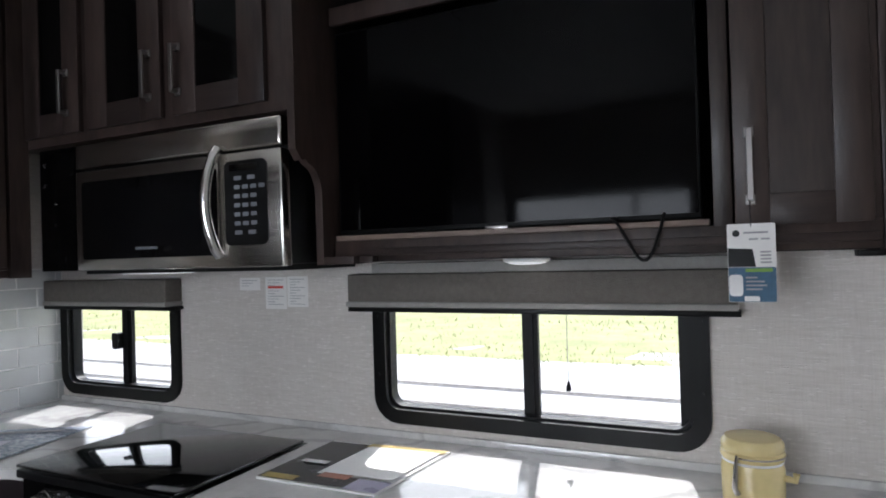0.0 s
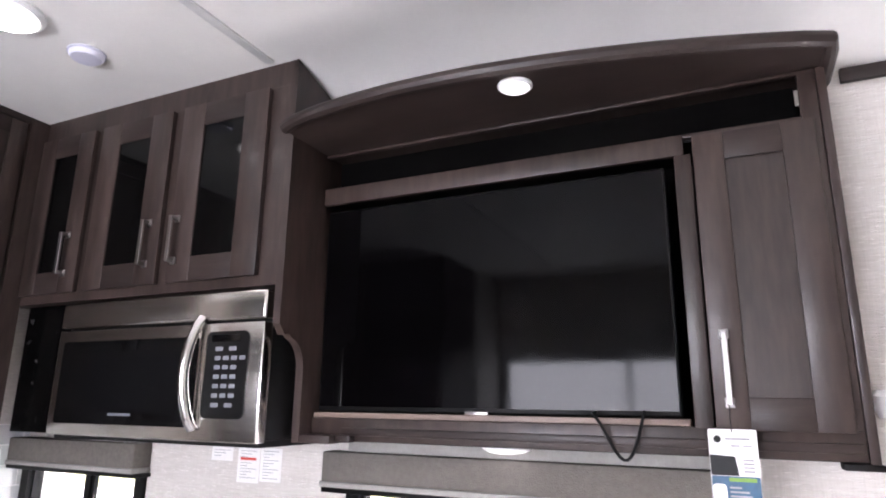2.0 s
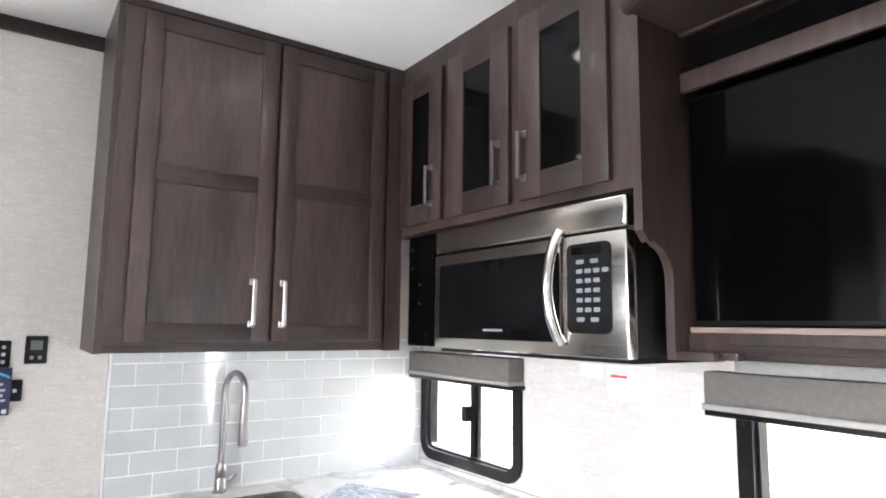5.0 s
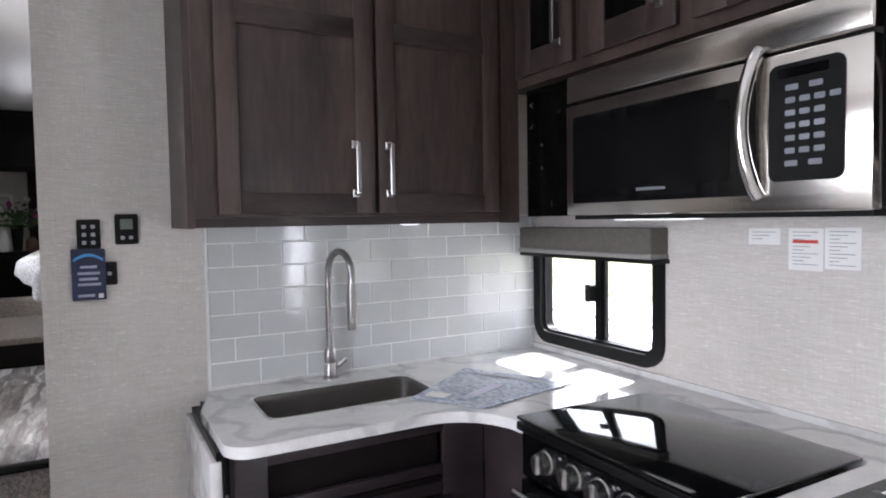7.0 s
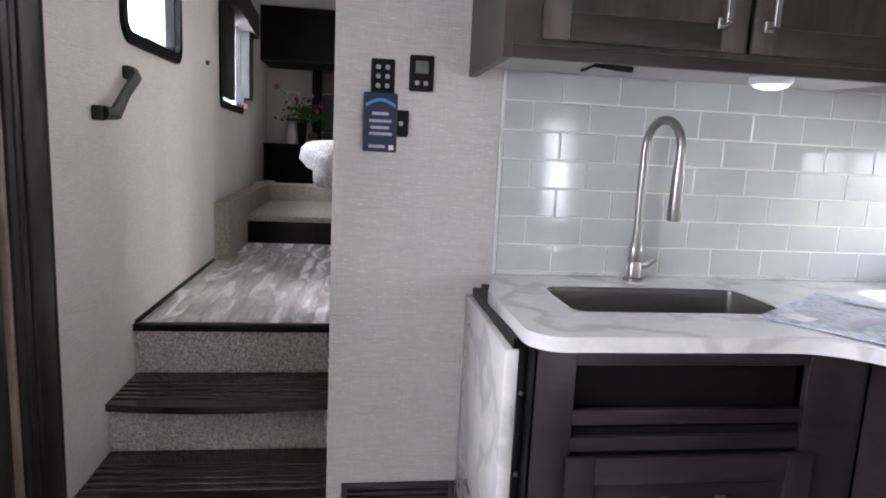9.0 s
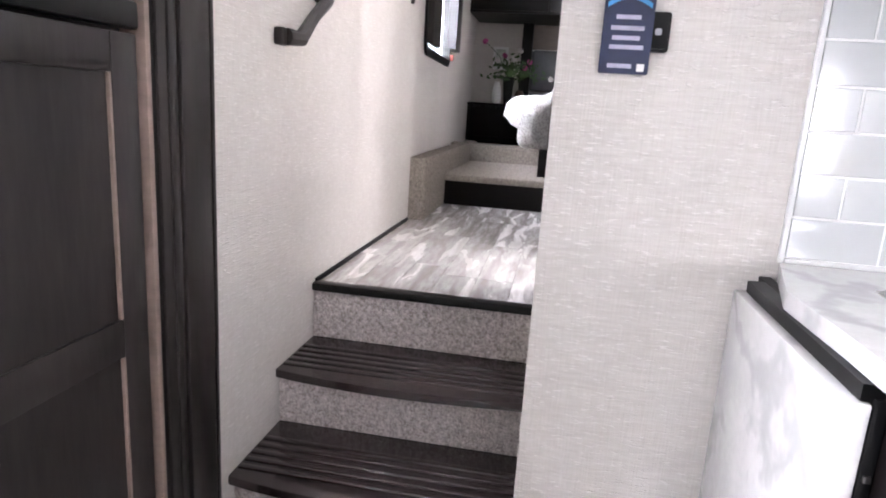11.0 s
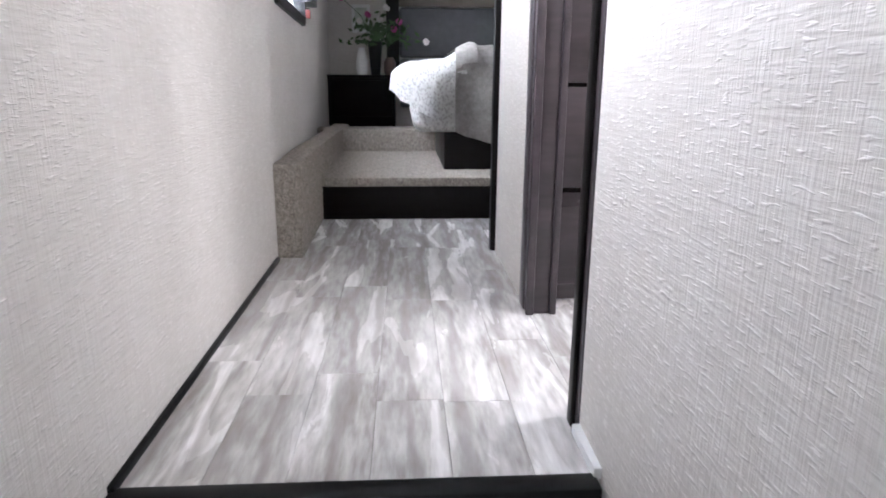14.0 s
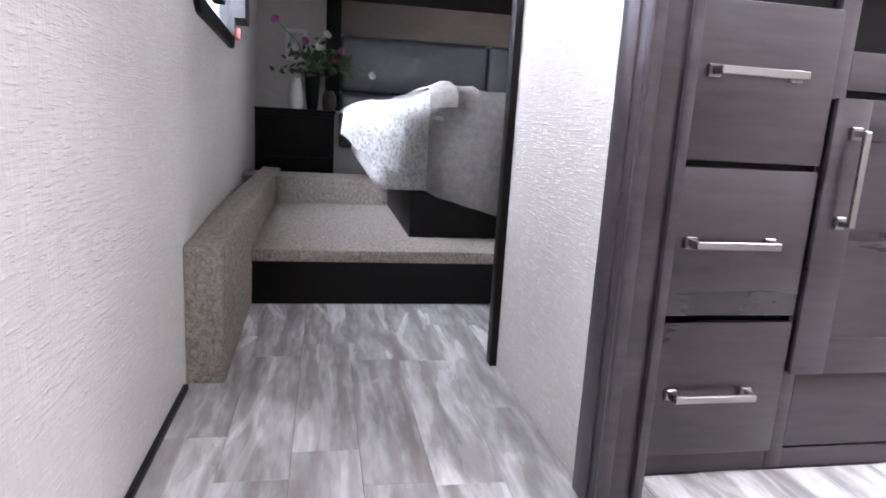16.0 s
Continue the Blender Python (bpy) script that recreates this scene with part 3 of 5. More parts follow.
rail_window("window_5", lambda u, v, d: (u, -2.0 + d, v), -1.92, -0.38, 0.94, 2.06, -0.86, "black-framed window in the back wall", latch=False)
w6 = rail_window("window_6", lambda u, v, d: (u, slant(u) + d, v), -6.34, -5.21, 1.495, 2.21, None, "black-framed bedroom window")


def valance(x0, x1, y, z0, z1, deep, label):
    v = thing("window_valance", ((x0 + x1) / 2, YW, z0), label, "window valance")
    part("fabric_box", B(x0, x1, y, YW - 0.001, z0 + 0.02, z1, bev=0.006), VALANCE, v)
    part("bottom_trim", B(x0 - 0.004, x1 + 0.004, y - 0.006, YW - 0.002, z0 + 0.004, z0 + 0.022, bev=0.004), VAL_TOP, v, "pale trim along the bottom edge")
    part("under_board", B(x0, x1 + 0.01, y + 0.002, YW - 0.004, z0 - 0.012, z0 + 0.003, bev=0.002), BLACK, v)
    return v


v1 = valance(-1.30, -0.115, 1.715, 1.385, 1.497, 0.07, "grey woven fabric valance box over the large window")
part("header", B(-1.215, -0.105, 1.735, YW - 0.002, 1.498, 1.532, bev=0.003), VAL_TOP, v1, "pale grey header board above the fabric")
valance(-2.895, -2.140, 1.70, 1.378, 1.49, 0.07, "grey woven fabric valance box over the small window")

cord = thing("blind_cord", (-0.566, 1.752, 1.14), "thin blind cord with a black tassel hanging before the window", "cord")
part("string", tube(bmesh.new(), [(-0.566, 1.752, 1.40), (-0.567, 1.752, 1.28), (-0.566, 1.752, 1.175)], 0.0012, 6), GREY_PRINT, cord)
part("tassel", lathe(bmesh.new(), [(0.007, 0), (0.0085, 0.008), (0.004, 0.024), (0.002, 0.03)], (-0.566, 1.752, 1.148), 12), BLACK, cord)

# ---- kitchen: upper cabinets ----
def shaker(parent, put, u0, u1, v0, v1, rails=(), st=0.06, panel=WOOD_V, rs=None, wood=WOOD_V, thick=0.02):
    """A framed cabinet door: a flat panel with stiles and rails on it, and panes of glass if given. put(u, v, d), d towards the room."""

    def blk(a, b, c, d, lo, hi, bev=0.0):
        p, q = put(a, c, lo), put(b, d, hi)
        return B(min(p[0], q[0]), max(p[0], q[0]), min(p[1], q[1]), max(p[1], q[1]), min(p[2], q[2]), max(p[2], q[2]), bev=bev)

    rs = rs or st
    door = part("door", blk(u0 + 0.002, u1 - 0.002, v0 + 0.002, v1 - 0.002, 0, thick - 0.009), wood, parent)
    for a in (u0, u1 - st):
        part("stile", blk(a, a + st, v0, v1, thick - 0.0095, thick, 0.0022), wood, door)
    ys = [v0] + sorted(rails) + [v1 - rs]
    for y in ys:
        part("rail", blk(u0 + st - 0.001, u1 - st + 0.001, y, y + rs, thick - 0.0095, thick - 0.0012, 0.0022), WOOD_H if wood is WOOD_V else wood, door)
    if panel is not wood and panel is not WOOD_V:
        for a, b in zip(ys, ys[1:]):
            part("glass", blk(u0 + st - 0.003, u1 - st + 0.003, a + rs - 0.003, b + 0.003, thick - 0.0088, thick - 0.006), panel, door, "dark smoked glass pane")
    return door


cab = thing("wall_cabinet", (-2.69, 0.83, 1.515), "tall dark-stained wooden wall cabinet above the sink", "cabinet")
XA = -2.475
part("body", B(XW + 0.001, XA, 0.302, 1.385, 1.545, 2.712), WOOD_V, cab)
part("light_rail", B(XA - 0.02, XA - 0.0005, 0.302, 1.385, 1.517, 1.5445), WOOD_H, cab)
part("bottom_panel", B(XW + 0.016, XA - 0.021, 0.303, 1.384, 1.5405, 1.5446), UNDERSIDE, cab, "light grey laminate underside")
part("end_panel", B(XW + 0.001, XA - 0.0005, 0.281, 0.3015, 1.515, 2.712), WOOD_V, cab)
part("crown", B(XA - 0.001, XA + 0.012, 0.279, 1.40, 2.688, 2.7145, bev=0.003), WOOD_H, cab)
put_a = lambda u, v, d: (XA + 0.001 + d, u, v)
d1 = shaker(cab, put_a, 0.362, 0.832, 1.555, 2.68, (2.09,))
d2 = shaker(cab, put_a, 0.846, 1.300, 1.555, 2.68, (2.09,))
pull(d1, (XA + 0.02, 0.768, 1.615), (XA + 0.02, 0.768, 1.765), (1, 0, 0))
pull(d2, (XA + 0.02, 0.880, 1.615), (XA + 0.02, 0.880, 1.765), (1, 0, 0))
part("corner_filler", B(XA - 0.001, XA + 0.018, 1.315, 1.386, 1.515, 2.70), WOOD_V, cab)

YG = 1.385
gcab = thing("glass_door_cabinet", (-1.85, 1.6, 1.985), "dark-stained wooden wall cabinet with three smoked-glass doors", "cabinet")
part("body", boxes([(XA - 0.05, -1.265, YG, YW, 1.985, 2.69), (XA + 0.019, -1.24, YG - 0.001, YG + 0.02, 2.63, 2.713)]), WOOD_V, gcab)
sp = [(YG - 0.001, 2.713), (YG - 0.001, 1.87), (YG + 0.012, 1.855), (YG + 0.025, 1.84), (YG + 0.045, 1.845)] + [(1.43 + 0.075 * math.sin(radians(a)), 1.745 + 0.09 * math.cos(radians(a))) for a in range(10, 91, 10)] + [(1.505, 1.535), (YW - 0.001, 1.535), (YW - 0.001, 2.56), (1.6, 2.65)]
part("side_panel", prism(bmesh.new(), sp, lambda u, v, d: (d, u, v), -1.264, -1.238), WOOD_V, gcab, "dark side panel with a curved cut-out")
put_g = lambda u, v, d: (u, YG - 0.001 - d, v)
for u0, u1, hx in ((-2.445, -2.145, -2.205), (-2.102, -1.749, -1.797), (-1.697, -1.330, -1.668)):
    gd = shaker(gcab, put_g, u0, u1, 2.015, 2.625, (), 0.098 if u0 > -2.3 else 0.085, SMOKED, 0.080)
    pull(gd, (hx, YG - 0.02, 2.085), (hx, YG - 0.02, 2.225), (0, -1, 0))

# ---- microwave ----
mw = thing("microwave", (-1.74, 1.5, 1.535), "over-the-range microwave in stainless steel with a black glass door", "microwave")
X0, X1, Z0, Z1 = -2.19, -1.287, 1.535, 1.975
part("body", B(X0, X1 - 0.004, YG + 0.035, YW - 0.01, Z0 + 0.006, Z1 - 0.004, bev=0.004), BLACK, mw)
part("vent_panel", B(X0, X1, YG - 0.006, YG + 0.036, Z1 - 0.088, Z1, bev=0.009, seg=3), STEEL, mw, "stainless top vent panel")
dr = part("door", B(X0, X1, YG - 0.006, YG + 0.034, Z0, Z1 - 0.096, bev=0.006), STEEL, mw, "stainless steel door frame")
part("door_glass", prism(bmesh.new(), rounded(X0 + 0.035, -1.535, Z0 + 0.038, Z1 - 0.135, 0.012), put_g, 0.003, 0.008), GLOSS, dr, "black glass")
part("inner_window", prism(bmesh.new(), rounded(X0 + 0.16, -1.60, Z0 + 0.075, Z1 - 0.17, 0.02), put_g, 0.0085, 0.0093), mat("dark_mesh_glass", (0.0035, 0.0035, 0.004), 0.10, spec=0.2, bump=0.05, fine=300), dr)
cp = part("control_panel", prism(bmesh.new(), rounded(-1.500, -1.338, Z0 + 0.066, Z1 - 0.122, 0.02), put_g, 0.003, 0.009), BLACK, mw, "black control panel with white keys")
KEY = mat("white_key_print", (0.19, 0.20, 0.22), 0.5, var=0.1)
for r in range(7):
    n = 2 if r in (0, 6) else 4 if r == 1 else 3
    for c in range(n):
        w = 0.028 if n == 2 else 0.022
        u = -1.462 + c * (0.052 if n == 2 else 0.0315)
        part("key", prism(bmesh.new(), rounded(u, u + w, 1.795 - r * 0.027, 1.807 - r * 0.027, 0.002, 1), put_g, 0.0092, 0.0102), KEY, cp)
part("display", prism(bmesh.new(), rounded(-1.48, -1.37, 1.822, 1.843, 0.003, 1), put_g, 0.0092, 0.010), GLOSS, cp)
hp = [(-1.522 - 0.020 * math.sin(math.pi * k / 16), YG - 0.012 - 0.036 * math.sin(math.pi * k / 16) ** 0.6, Z0 + 0.035 + 0.325 * k / 16) for k in range(17)]
part("handle", tube(bmesh.new(), hp, 0.016, 14), POLISHED, dr, "curved polished steel handle")
part("logo_bar", B(-1.890, -1.790, YG - 0.0115, YG - 0.0095, Z0 + 0.066, Z0 + 0.074), KEY, dr)
part("underside", B(X0 + 0.01, X1 - 0.01, YG + 0.02, YW - 0.02, Z0 - 0.012, Z0 + 0.006), BLACK, mw)
part("work_light", B(-2.05, -1.78, YG + 0.06, YG + 0.13, Z0 - 0.016, Z0 - 0.011, bev=0.002), DIFF, mw)
structure("filler_panel", B(XA + 0.002, X0 - 0.002, YG + 0.05, YG + 0.065, 1.535, 1.985), GRANITE, "black speckled marble filler panel beside the microwave", "panel")

# ---- television cabinet ----
YT = 1.62
tv = thing("tv_cabinet", (-0.52, 1.7, 1.535), "dark-stained wooden cabinet built round a television", "cabinet")
part("back", B(-1.280, 0.20, 1.765, YW - 0.001, 1.535, 2.478), SHADE_BLACK, tv)
part("face_frame", boxes([(-1.280, 0.185, YT, YT + 0.02, 2.470, 2.479), (-1.280, -0.135, YT, YT + 0.02, 2.299, 2.356), (-0.16, -0.118, YT, YT + 0.02, 1.6, 2.299), (-1.280, 0.185, YT, YT + 0.02, 1.540, 1.605), (0.145, 0.185, YT, YT + 0.02, 1.605, 2.474), (-0.135, 0.145, YT, YT + 0.02, 2.345, 2.356)], 0.002), WOOD_V, tv)
part("shelf", B(-1.279, 0.18, YT + 0.02, 1.764, 2.34, 2.352), BLACK, tv)
part("floor_board", B(-1.279, 0.18, YT + 0.021, 1.764, 1.537, 1.56), DARK, tv)
part("ledge", B(-1.278, -0.17, YT + 0.006, YT + 0.05, 1.606, 1.622, bev=0.002), PALE_WOOD, tv, "pale wooden ledge below the screen")
part("lower_rail", B(-1.16, 0.18, YT - 0.014, YT - 0.001, 1.556, 1.578, bev=0.003), WOOD_H, tv)
part("stepped_end", boxes([(-1.279, -1.17, YT - 0.06, YT - 0.001, 1.532, 1.556), (-1.17, -1.12, YT - 0.03, YT - 0.001, 1.536, 1.556)], 0.002), WOOD_H, tv)
part("side_panel", B(0.186, 0.206, YT - 0.006, YW - 0.001, 1.53, 2.478, bev=0.002), WOOD_V, tv)
# board whose black colour stands in for the deep shade of the slot
part("slot_lining", B(-1.279, 0.144, YT + 0.09, YT + 0.10, 2.353, 2.478), SHADE_BLACK, tv, "board coloured black for the shade in the open slot")
part("side_foot", B(0.135, 0.212, YT - 0.012, YT + 0.05, 1.522, 1.536, bev=0.002), DARK, tv)
put_t = lambda u, v, d: (u, YT - 0.001 - d, v)
td = shaker(tv, put_t, -0.112, 0.168, 1.60, 2.34, (), 0.074)
pull(td, (-0.078, YT - 0.02, 1.662), (-0.078, YT - 0.02, 1.822), (0, -1, 0))
arc = [(-1.280 + 1.490 * k / 24, 1.395 - 0.095 * math.sin(math.pi * (k / 24) ** 0.8) ** 0.8 + 0.115 * (k / 24) ** 2.2) for k in range(25)]
can = prism(bmesh.new(), arc + [(0.21, YW - 0.05), (-1.280, YW - 0.05)], lambda u, v, d: (u, v, d), 2.480, 2.492)
cn = part("canopy", can, WOOD_H, tv, "bowed wooden canopy with a rounded front edge")
edge = tube(bmesh.new(), [(x, y, 2.490) for x, y in arc] + [(0.214, 1.56, 2.490), (0.214, 1.73, 2.490)], 0.020, 10)
part("edge_moulding", edge, WOOD_H, cn)
screen = thing("television", (-0.71, 1.66, 1.622), "wide flat black television recessed in the cabinet", "television")
part("bezel", B(-1.277, -0.188, 1.648, 1.69, 1.626, 2.282, bev=0.006), BLACK, screen)
part("screen", B(-1.270, -0.195, 1.6465, 1.6485, 1.640, 2.274), SCREEN, screen, "glossy dark screen")
part("logo_plate", B(-0.77, -0.70, 1.640, 1.649, 1.620, 1.632, bev=0.002), CHROME, screen)
part("sensor", B(-0.745, -0.725, 1.642, 1.650, 1.606, 1.621, bev=0.002), BLACK, screen)
part("mount", B(-0.95, -0.45, 1.689, 1.766, 1.8, 2.1), BLACK, screen)
cable = [(-0.40, 1.64, 1.635), (-0.40, 1.60, 1.632)] + [(-0.397 + 0.123 * k / 14, 1.59, 1.63 - 0.107 * math.sin(math.pi * (k / 14) ** 1.4)) for k in range(15)] + [(-0.272, 1.60, 1.64)]
cable_ob = single("power_cable", tube(bmesh.new(), cable, 0.004, 8), BLACK, "thin black cable hanging below the television", "cable")


def puck(at, r, material, label, down=0.014, name="puck_light"):
    p = thing(name, at, label, "lamp", "round lamps")
    part("rim", lathe(bmesh.new(), [(r * 0.9, -down * 0.6), (r, -down * 0.3), (r, 0)], at), WHITE, p)
    part("diffuser", lathe(bmesh.new(), [(r * 0.45, -down), (r * 0.75, -down * 0.8), (r * 0.88, -down * 0.5)], at), material, p)
    return p


puck((-0.5108, 1.3536, 2.4477), 0.045, DIFF, "round white puck light under the canopy")
puck((-0.651, 1.66, 1.5382), 0.068, DIFF, "round white puck light under the television cabinet", 0.018)
puck((-2.70, 1.07, 1.5403), 0.055, DIFF, "round white puck light under the sink cabinet", 0.030)
puck((-1.84, 0.84, 2.714), 0.10, LAMP, "round white ceiling lamp switched on", 0.03, "ceiling_lamp")
# body for the added bathroom lamp, out of view
puck((-3.55, 0.85, 2.619), 0.10, WHITE, "unseen round white bathroom lamp added to light the drawers", 0.02, "ceiling_lamp")
det = thing("smoke_detector", (-1.835, 1.085, 2.714), "round white ceiling detector", "detector")
part("housing", lathe(bmesh.new(), [(0.03, -0.024), (0.044, -0.021), (0.05, -0.013), (0.052, 0)], (-1.835, 1.085, 2.714)), LILAC_WHITE, det)
part("base", lathe(bmesh.new(), [(0.056, -0.006), (0.056, 0)], (-1.835, 1.085, 2.714)), LILAC_WHITE, det)

single("cable_clip", tube(bmesh.new(), [(-2.79, 0.572, 1.5395), (-2.74, 0.565, 1.536), (-2.66, 0.558, 1.536), (-2.635, 0.575, 1.533), (-2.642, 0.61, 1.531), (-2.655, 0.655, 1.531)], [0.004, 0.004, 0.004, 0.007, 0.008, 0.008], 8), BLACK, "thin black cable stub under the wall cabinet", "cable")
# hang tag on the cabinet handle
tag = thing("hang_tag", (-0.08, 1.56, 1.42), "white and blue cardboard tag hanging from the cabinet handle", "tag")
pt = lambda u, v, d: (u, 1.563 - d, v)
part("card", prism(bmesh.new(), rounded(-0.131, -0.030, 1.422, 1.604, 0.004, 2), pt, 0, 0.0015), PAPER, tag)
part("blue_half", prism(bmesh.new(), rounded(-0.130, -0.031, 1.423, 1.503, 0.003, 2), pt, 0.0018, 0.0022), TEAL, tag, "blue printed half")
part("dark_picture", prism(bmesh.new(), [(-0.130, 1.504), (-0.072, 1.504), (-0.078, 1.545), (-0.13, 1.548)], pt, 0.0018, 0.0022), BLACK, tag)
part("white_square", prism(bmesh.new(), rounded(-0.129, -0.100, 1.436, 1.486, 0.008, 3), pt, 0.0026, 0.003), WHITE, tag)
part("green_title", prism(bmesh.new(), [(-0.094, 1.492), (-0.038, 1.492), (-0.038, 1.500), (-0.094, 1.500)], pt, 0.0026, 0.003), LIME, tag)
part("badge", prism(bmesh.new(), rounded(-0.098, -0.066, 1.424, 1.436, 0.002, 2), pt, 0.0026, 0.003), WHITE, tag)
part("round_logo", prism(bmesh.new(), rounded(-0.120, -0.104, 1.574, 1.590, 0.0079, 4), pt, 0.0018, 0.0022), BLACK, tag)
for a, b, z in ((-0.096, -0.045, 1.581), (-0.085, -0.066, 1.566), (-0.06, -0.042, 1.566), (-0.062, -0.04, 1.536), (-0.062, -0.04, 1.528), (-0.062, -0.04, 1.52), (-0.062, -0.04, 1.512), (-0.094, -0.07, 1.477), (-0.094, -0.055, 1.468), (-0.094, -0.05, 1.459), (-0.094, -0.06, 1.45)):
    part("print_line", prism(bmesh.new(), [(a, z), (b, z), (b, z + 0.004), (a, z + 0.004)], pt, 0.0026, 0.003), GREY_PRINT, tag)
part("string", tube(bmesh.new(), [(-0.08, 1.575, 1.66), (-0.081, 1.563, 1.63), (-0.08, 1.5615, 1.597)], 0.0012, 6), BLACK, tag)


def bring_forward(ob, k=0.963, c=Vector((-0.09, -0.01, 1.62))):
    """Sets a fitting at its smaller true size and nearer the room; what touches the wall stays on it."""
    for o in [ob] + list(ob.children_recursive):
        if o.type == "MESH":
            for v in o.data.vertices:
                p = o.matrix_world @ v.co
                q = c + (p - c) * k
                if p.y > 1.755:
                    q.y = p.y
                v.co = o.matrix_world.inverted() @ q


bpy.context.view_layer.update()
for ob in (tv, screen, cable_ob, tag):
    bring_forward(ob)

# stickers on the wall
for x0, x1, z0, z1, red in ((-1.835, -1.735, 1.441, 1.489, 0), (-1.710, -1.612, 1.372, 1.490, 1), (-1.608, -1.515, 1.380, 1.492, 0)):
    s = thing("sticker", ((x0 + x1) / 2, YW, z0), "white printed notice stuck to the wall", "sticker", "notices on the wall")
    part("paper", prism(bmesh.new(), rounded(x0, x1, z0, z1, 0.003, 2), put_k, 0.0005, 0.0015), PAPER, s)
    z = z1 - 0.012
    k = 0
    while z > z0 + 0.008:
        m = RED_PRINT if red and 0.04 < z1 - z < 0.05 else GREY_PRINT
        part("print_line", prism(bmesh.new(), [(x0 + 0.012, z), (x1 - 0.014 - 0.02 * (k % 3) * (m is GREY_PRINT), z), (x1 - 0.014 - 0.02 * (k % 3) * (m is GREY_PRINT), z + (0.009 if m is RED_PRINT else 0.002)), (x0 + 0.012, z + (0.009 if m is RED_PRINT else 0.002))], put_k, 0.0017, 0.002), m, s)
        z -= 0.010
        k += 1
wk = thing("wall_hook", (0.25, YW, 1.64), "small white oval knob on the wall beside the cabinet", "knob")
part("knob", lathe(bmesh.new(), [(0.012, -0.03), (0.022, -0.01), (0.024, 0.02), (0.014, 0.035)], (0.247, YW - 0.02, 1.66), 16), WHITE, wk)

# ---- counters, sink, range ----
ZC = 0.95
sink_y0, sink_y1, sink_x0, sink_x1 = 0.485, 1.05, -2.73, -2.46
ctop = bmesh.new()
CF = -2.264                                # front edge of the sink run
# the sheet in pieces round the sink and the range
outline_end = [(-2.66, 0.322), (-2.44, 0.330)] + [(-2.339 + 0.075 * math.sin(radians(a)), 0.405 - 0.075 * math.cos(radians(a))) for a in range(0, 91, 15)] + [(CF, sink_y0), (XW + 0.001, sink_y0), (XW + 0.001, 0.385)]
flat = lambda u, v, d: (u, v, d)
prism(ctop, outline_end, flat, ZC - 0.032, ZC)
bx(ctop, XW + 0.001, sink_x0, sink_y0, sink_y1, ZC - 0.032, ZC)
bx(ctop, sink_x1, CF, sink_y0, 0.90, ZC - 0.032, ZC)
cor = [(sink_x1, 0.90), (CF, 0.90)] + [(-2.055 - (-2.055 - CF) * math.cos(radians(a)), 0.90 + 0.20 * math.sin(radians(a))) for a in range(15, 91, 15)] + [(-2.075, 1.10), (sink_x1, 1.10)]
prism(ctop, cor, flat, ZC - 0.032, ZC)
bx(ctop, XW + 0.001, sink_x1, sink_y1, 1.10, ZC - 0.032, ZC)
bx(ctop, XW + 0.001, -2.075, 1.10, YW - 0.001, ZC - 0.032, ZC)
bx(ctop, -2.075, -1.40, 1.62, YW - 0.001, ZC - 0.032, ZC)
bx(ctop, -1.40, 0.75, 1.07, YW - 0.001, ZC - 0.032, ZC)
bmesh.ops.remove_doubles(ctop, verts=ctop.verts, dist=0.0004)
counter = single("countertop", ctop, MARBLE, "white marble-look laminate countertop with grey veins", "countertop")
part("backsplash_lip", boxes([(XW + 0.001, 0.75, YW - 0.014, YW - 0.001, ZC, ZC + 0.022), (XW + 0.001, XW + 0.012, 0.39, YW - 0.014, ZC, ZC + 0.010)], 0.003), MARBLE, counter)
basin = thing("sink", (-2.6, 0.77, ZC - 0.2), "undermount stainless steel kitchen sink with one deep bowl", "sink")
bs = bmesh.new()
for y0, y1 in ((sink_y0, sink_y1),):
    o, i = rounded(sink_x0, sink_x1, y0, y1, 0.04), rounded(sink_x0 + 0.006, sink_x1 - 0.006, y0 + 0.006, y1 - 0.006, 0.036)
    prism(bs, o, lambda u, v, d: (u, v, d), ZC - 0.20, ZC - 0.006, i)
part("bowl", bs, SINK_STEEL, basin)
part("bowl_floor", B(sink_x0, sink_x1, sink_y0, sink_y1, ZC - 0.205, ZC - 0.20), SINK_STEEL, basin)
part("drain", lathe(bmesh.new(), [(0.045, 0.0), (0.045, 0.004), (0.03, 0.002)], (-2.6, 0.77, ZC - 0.2), 24), CHROME, basin)
part("rim", prism(bmesh.new(), rounded(sink_x0 - 0.006, sink_x1 + 0.006, sink_y0 - 0.006, sink_y1 + 0.006, 0.045), lambda u, v, d: (u, v, d), ZC - 0.012, ZC + 0.0015, rounded(sink_x0 + 0.003, sink_x1 - 0.003, sink_y0 + 0.003, sink_y1 - 0.003, 0.04)), STEEL, basin)
tap = thing("faucet", (-2.84, 0.80, ZC), "tall brushed-nickel gooseneck kitchen faucet", "faucet")
FX, FY = -2.84, 0.80
part("base", lathe(bmesh.new(), [(0.030, 0), (0.030, 0.006), (0.024, 0.012)], (FX, FY, ZC + 0.001), 24), CHROME, tap)
part("body", lathe(bmesh.new(), [(0.023, 0.01), (0.023, 0.055), (0.020, 0.06), (0.022, 0.065), (0.022, 0.10), (0.016, 0.115)], (FX, FY, ZC), 24), CHROME, tap)
goose = [(FX, FY, ZC + 0.11), (FX, FY, ZC + 0.25), (FX, FY, ZC + 0.36)] + [(FX + 0.062 - 0.062 * math.cos(radians(a)), FY + 0.022 * (1 - math.cos(radians(a))), ZC + 0.39 + 0.08 * math.sin(radians(a))) for a in range(0, 181, 15)]
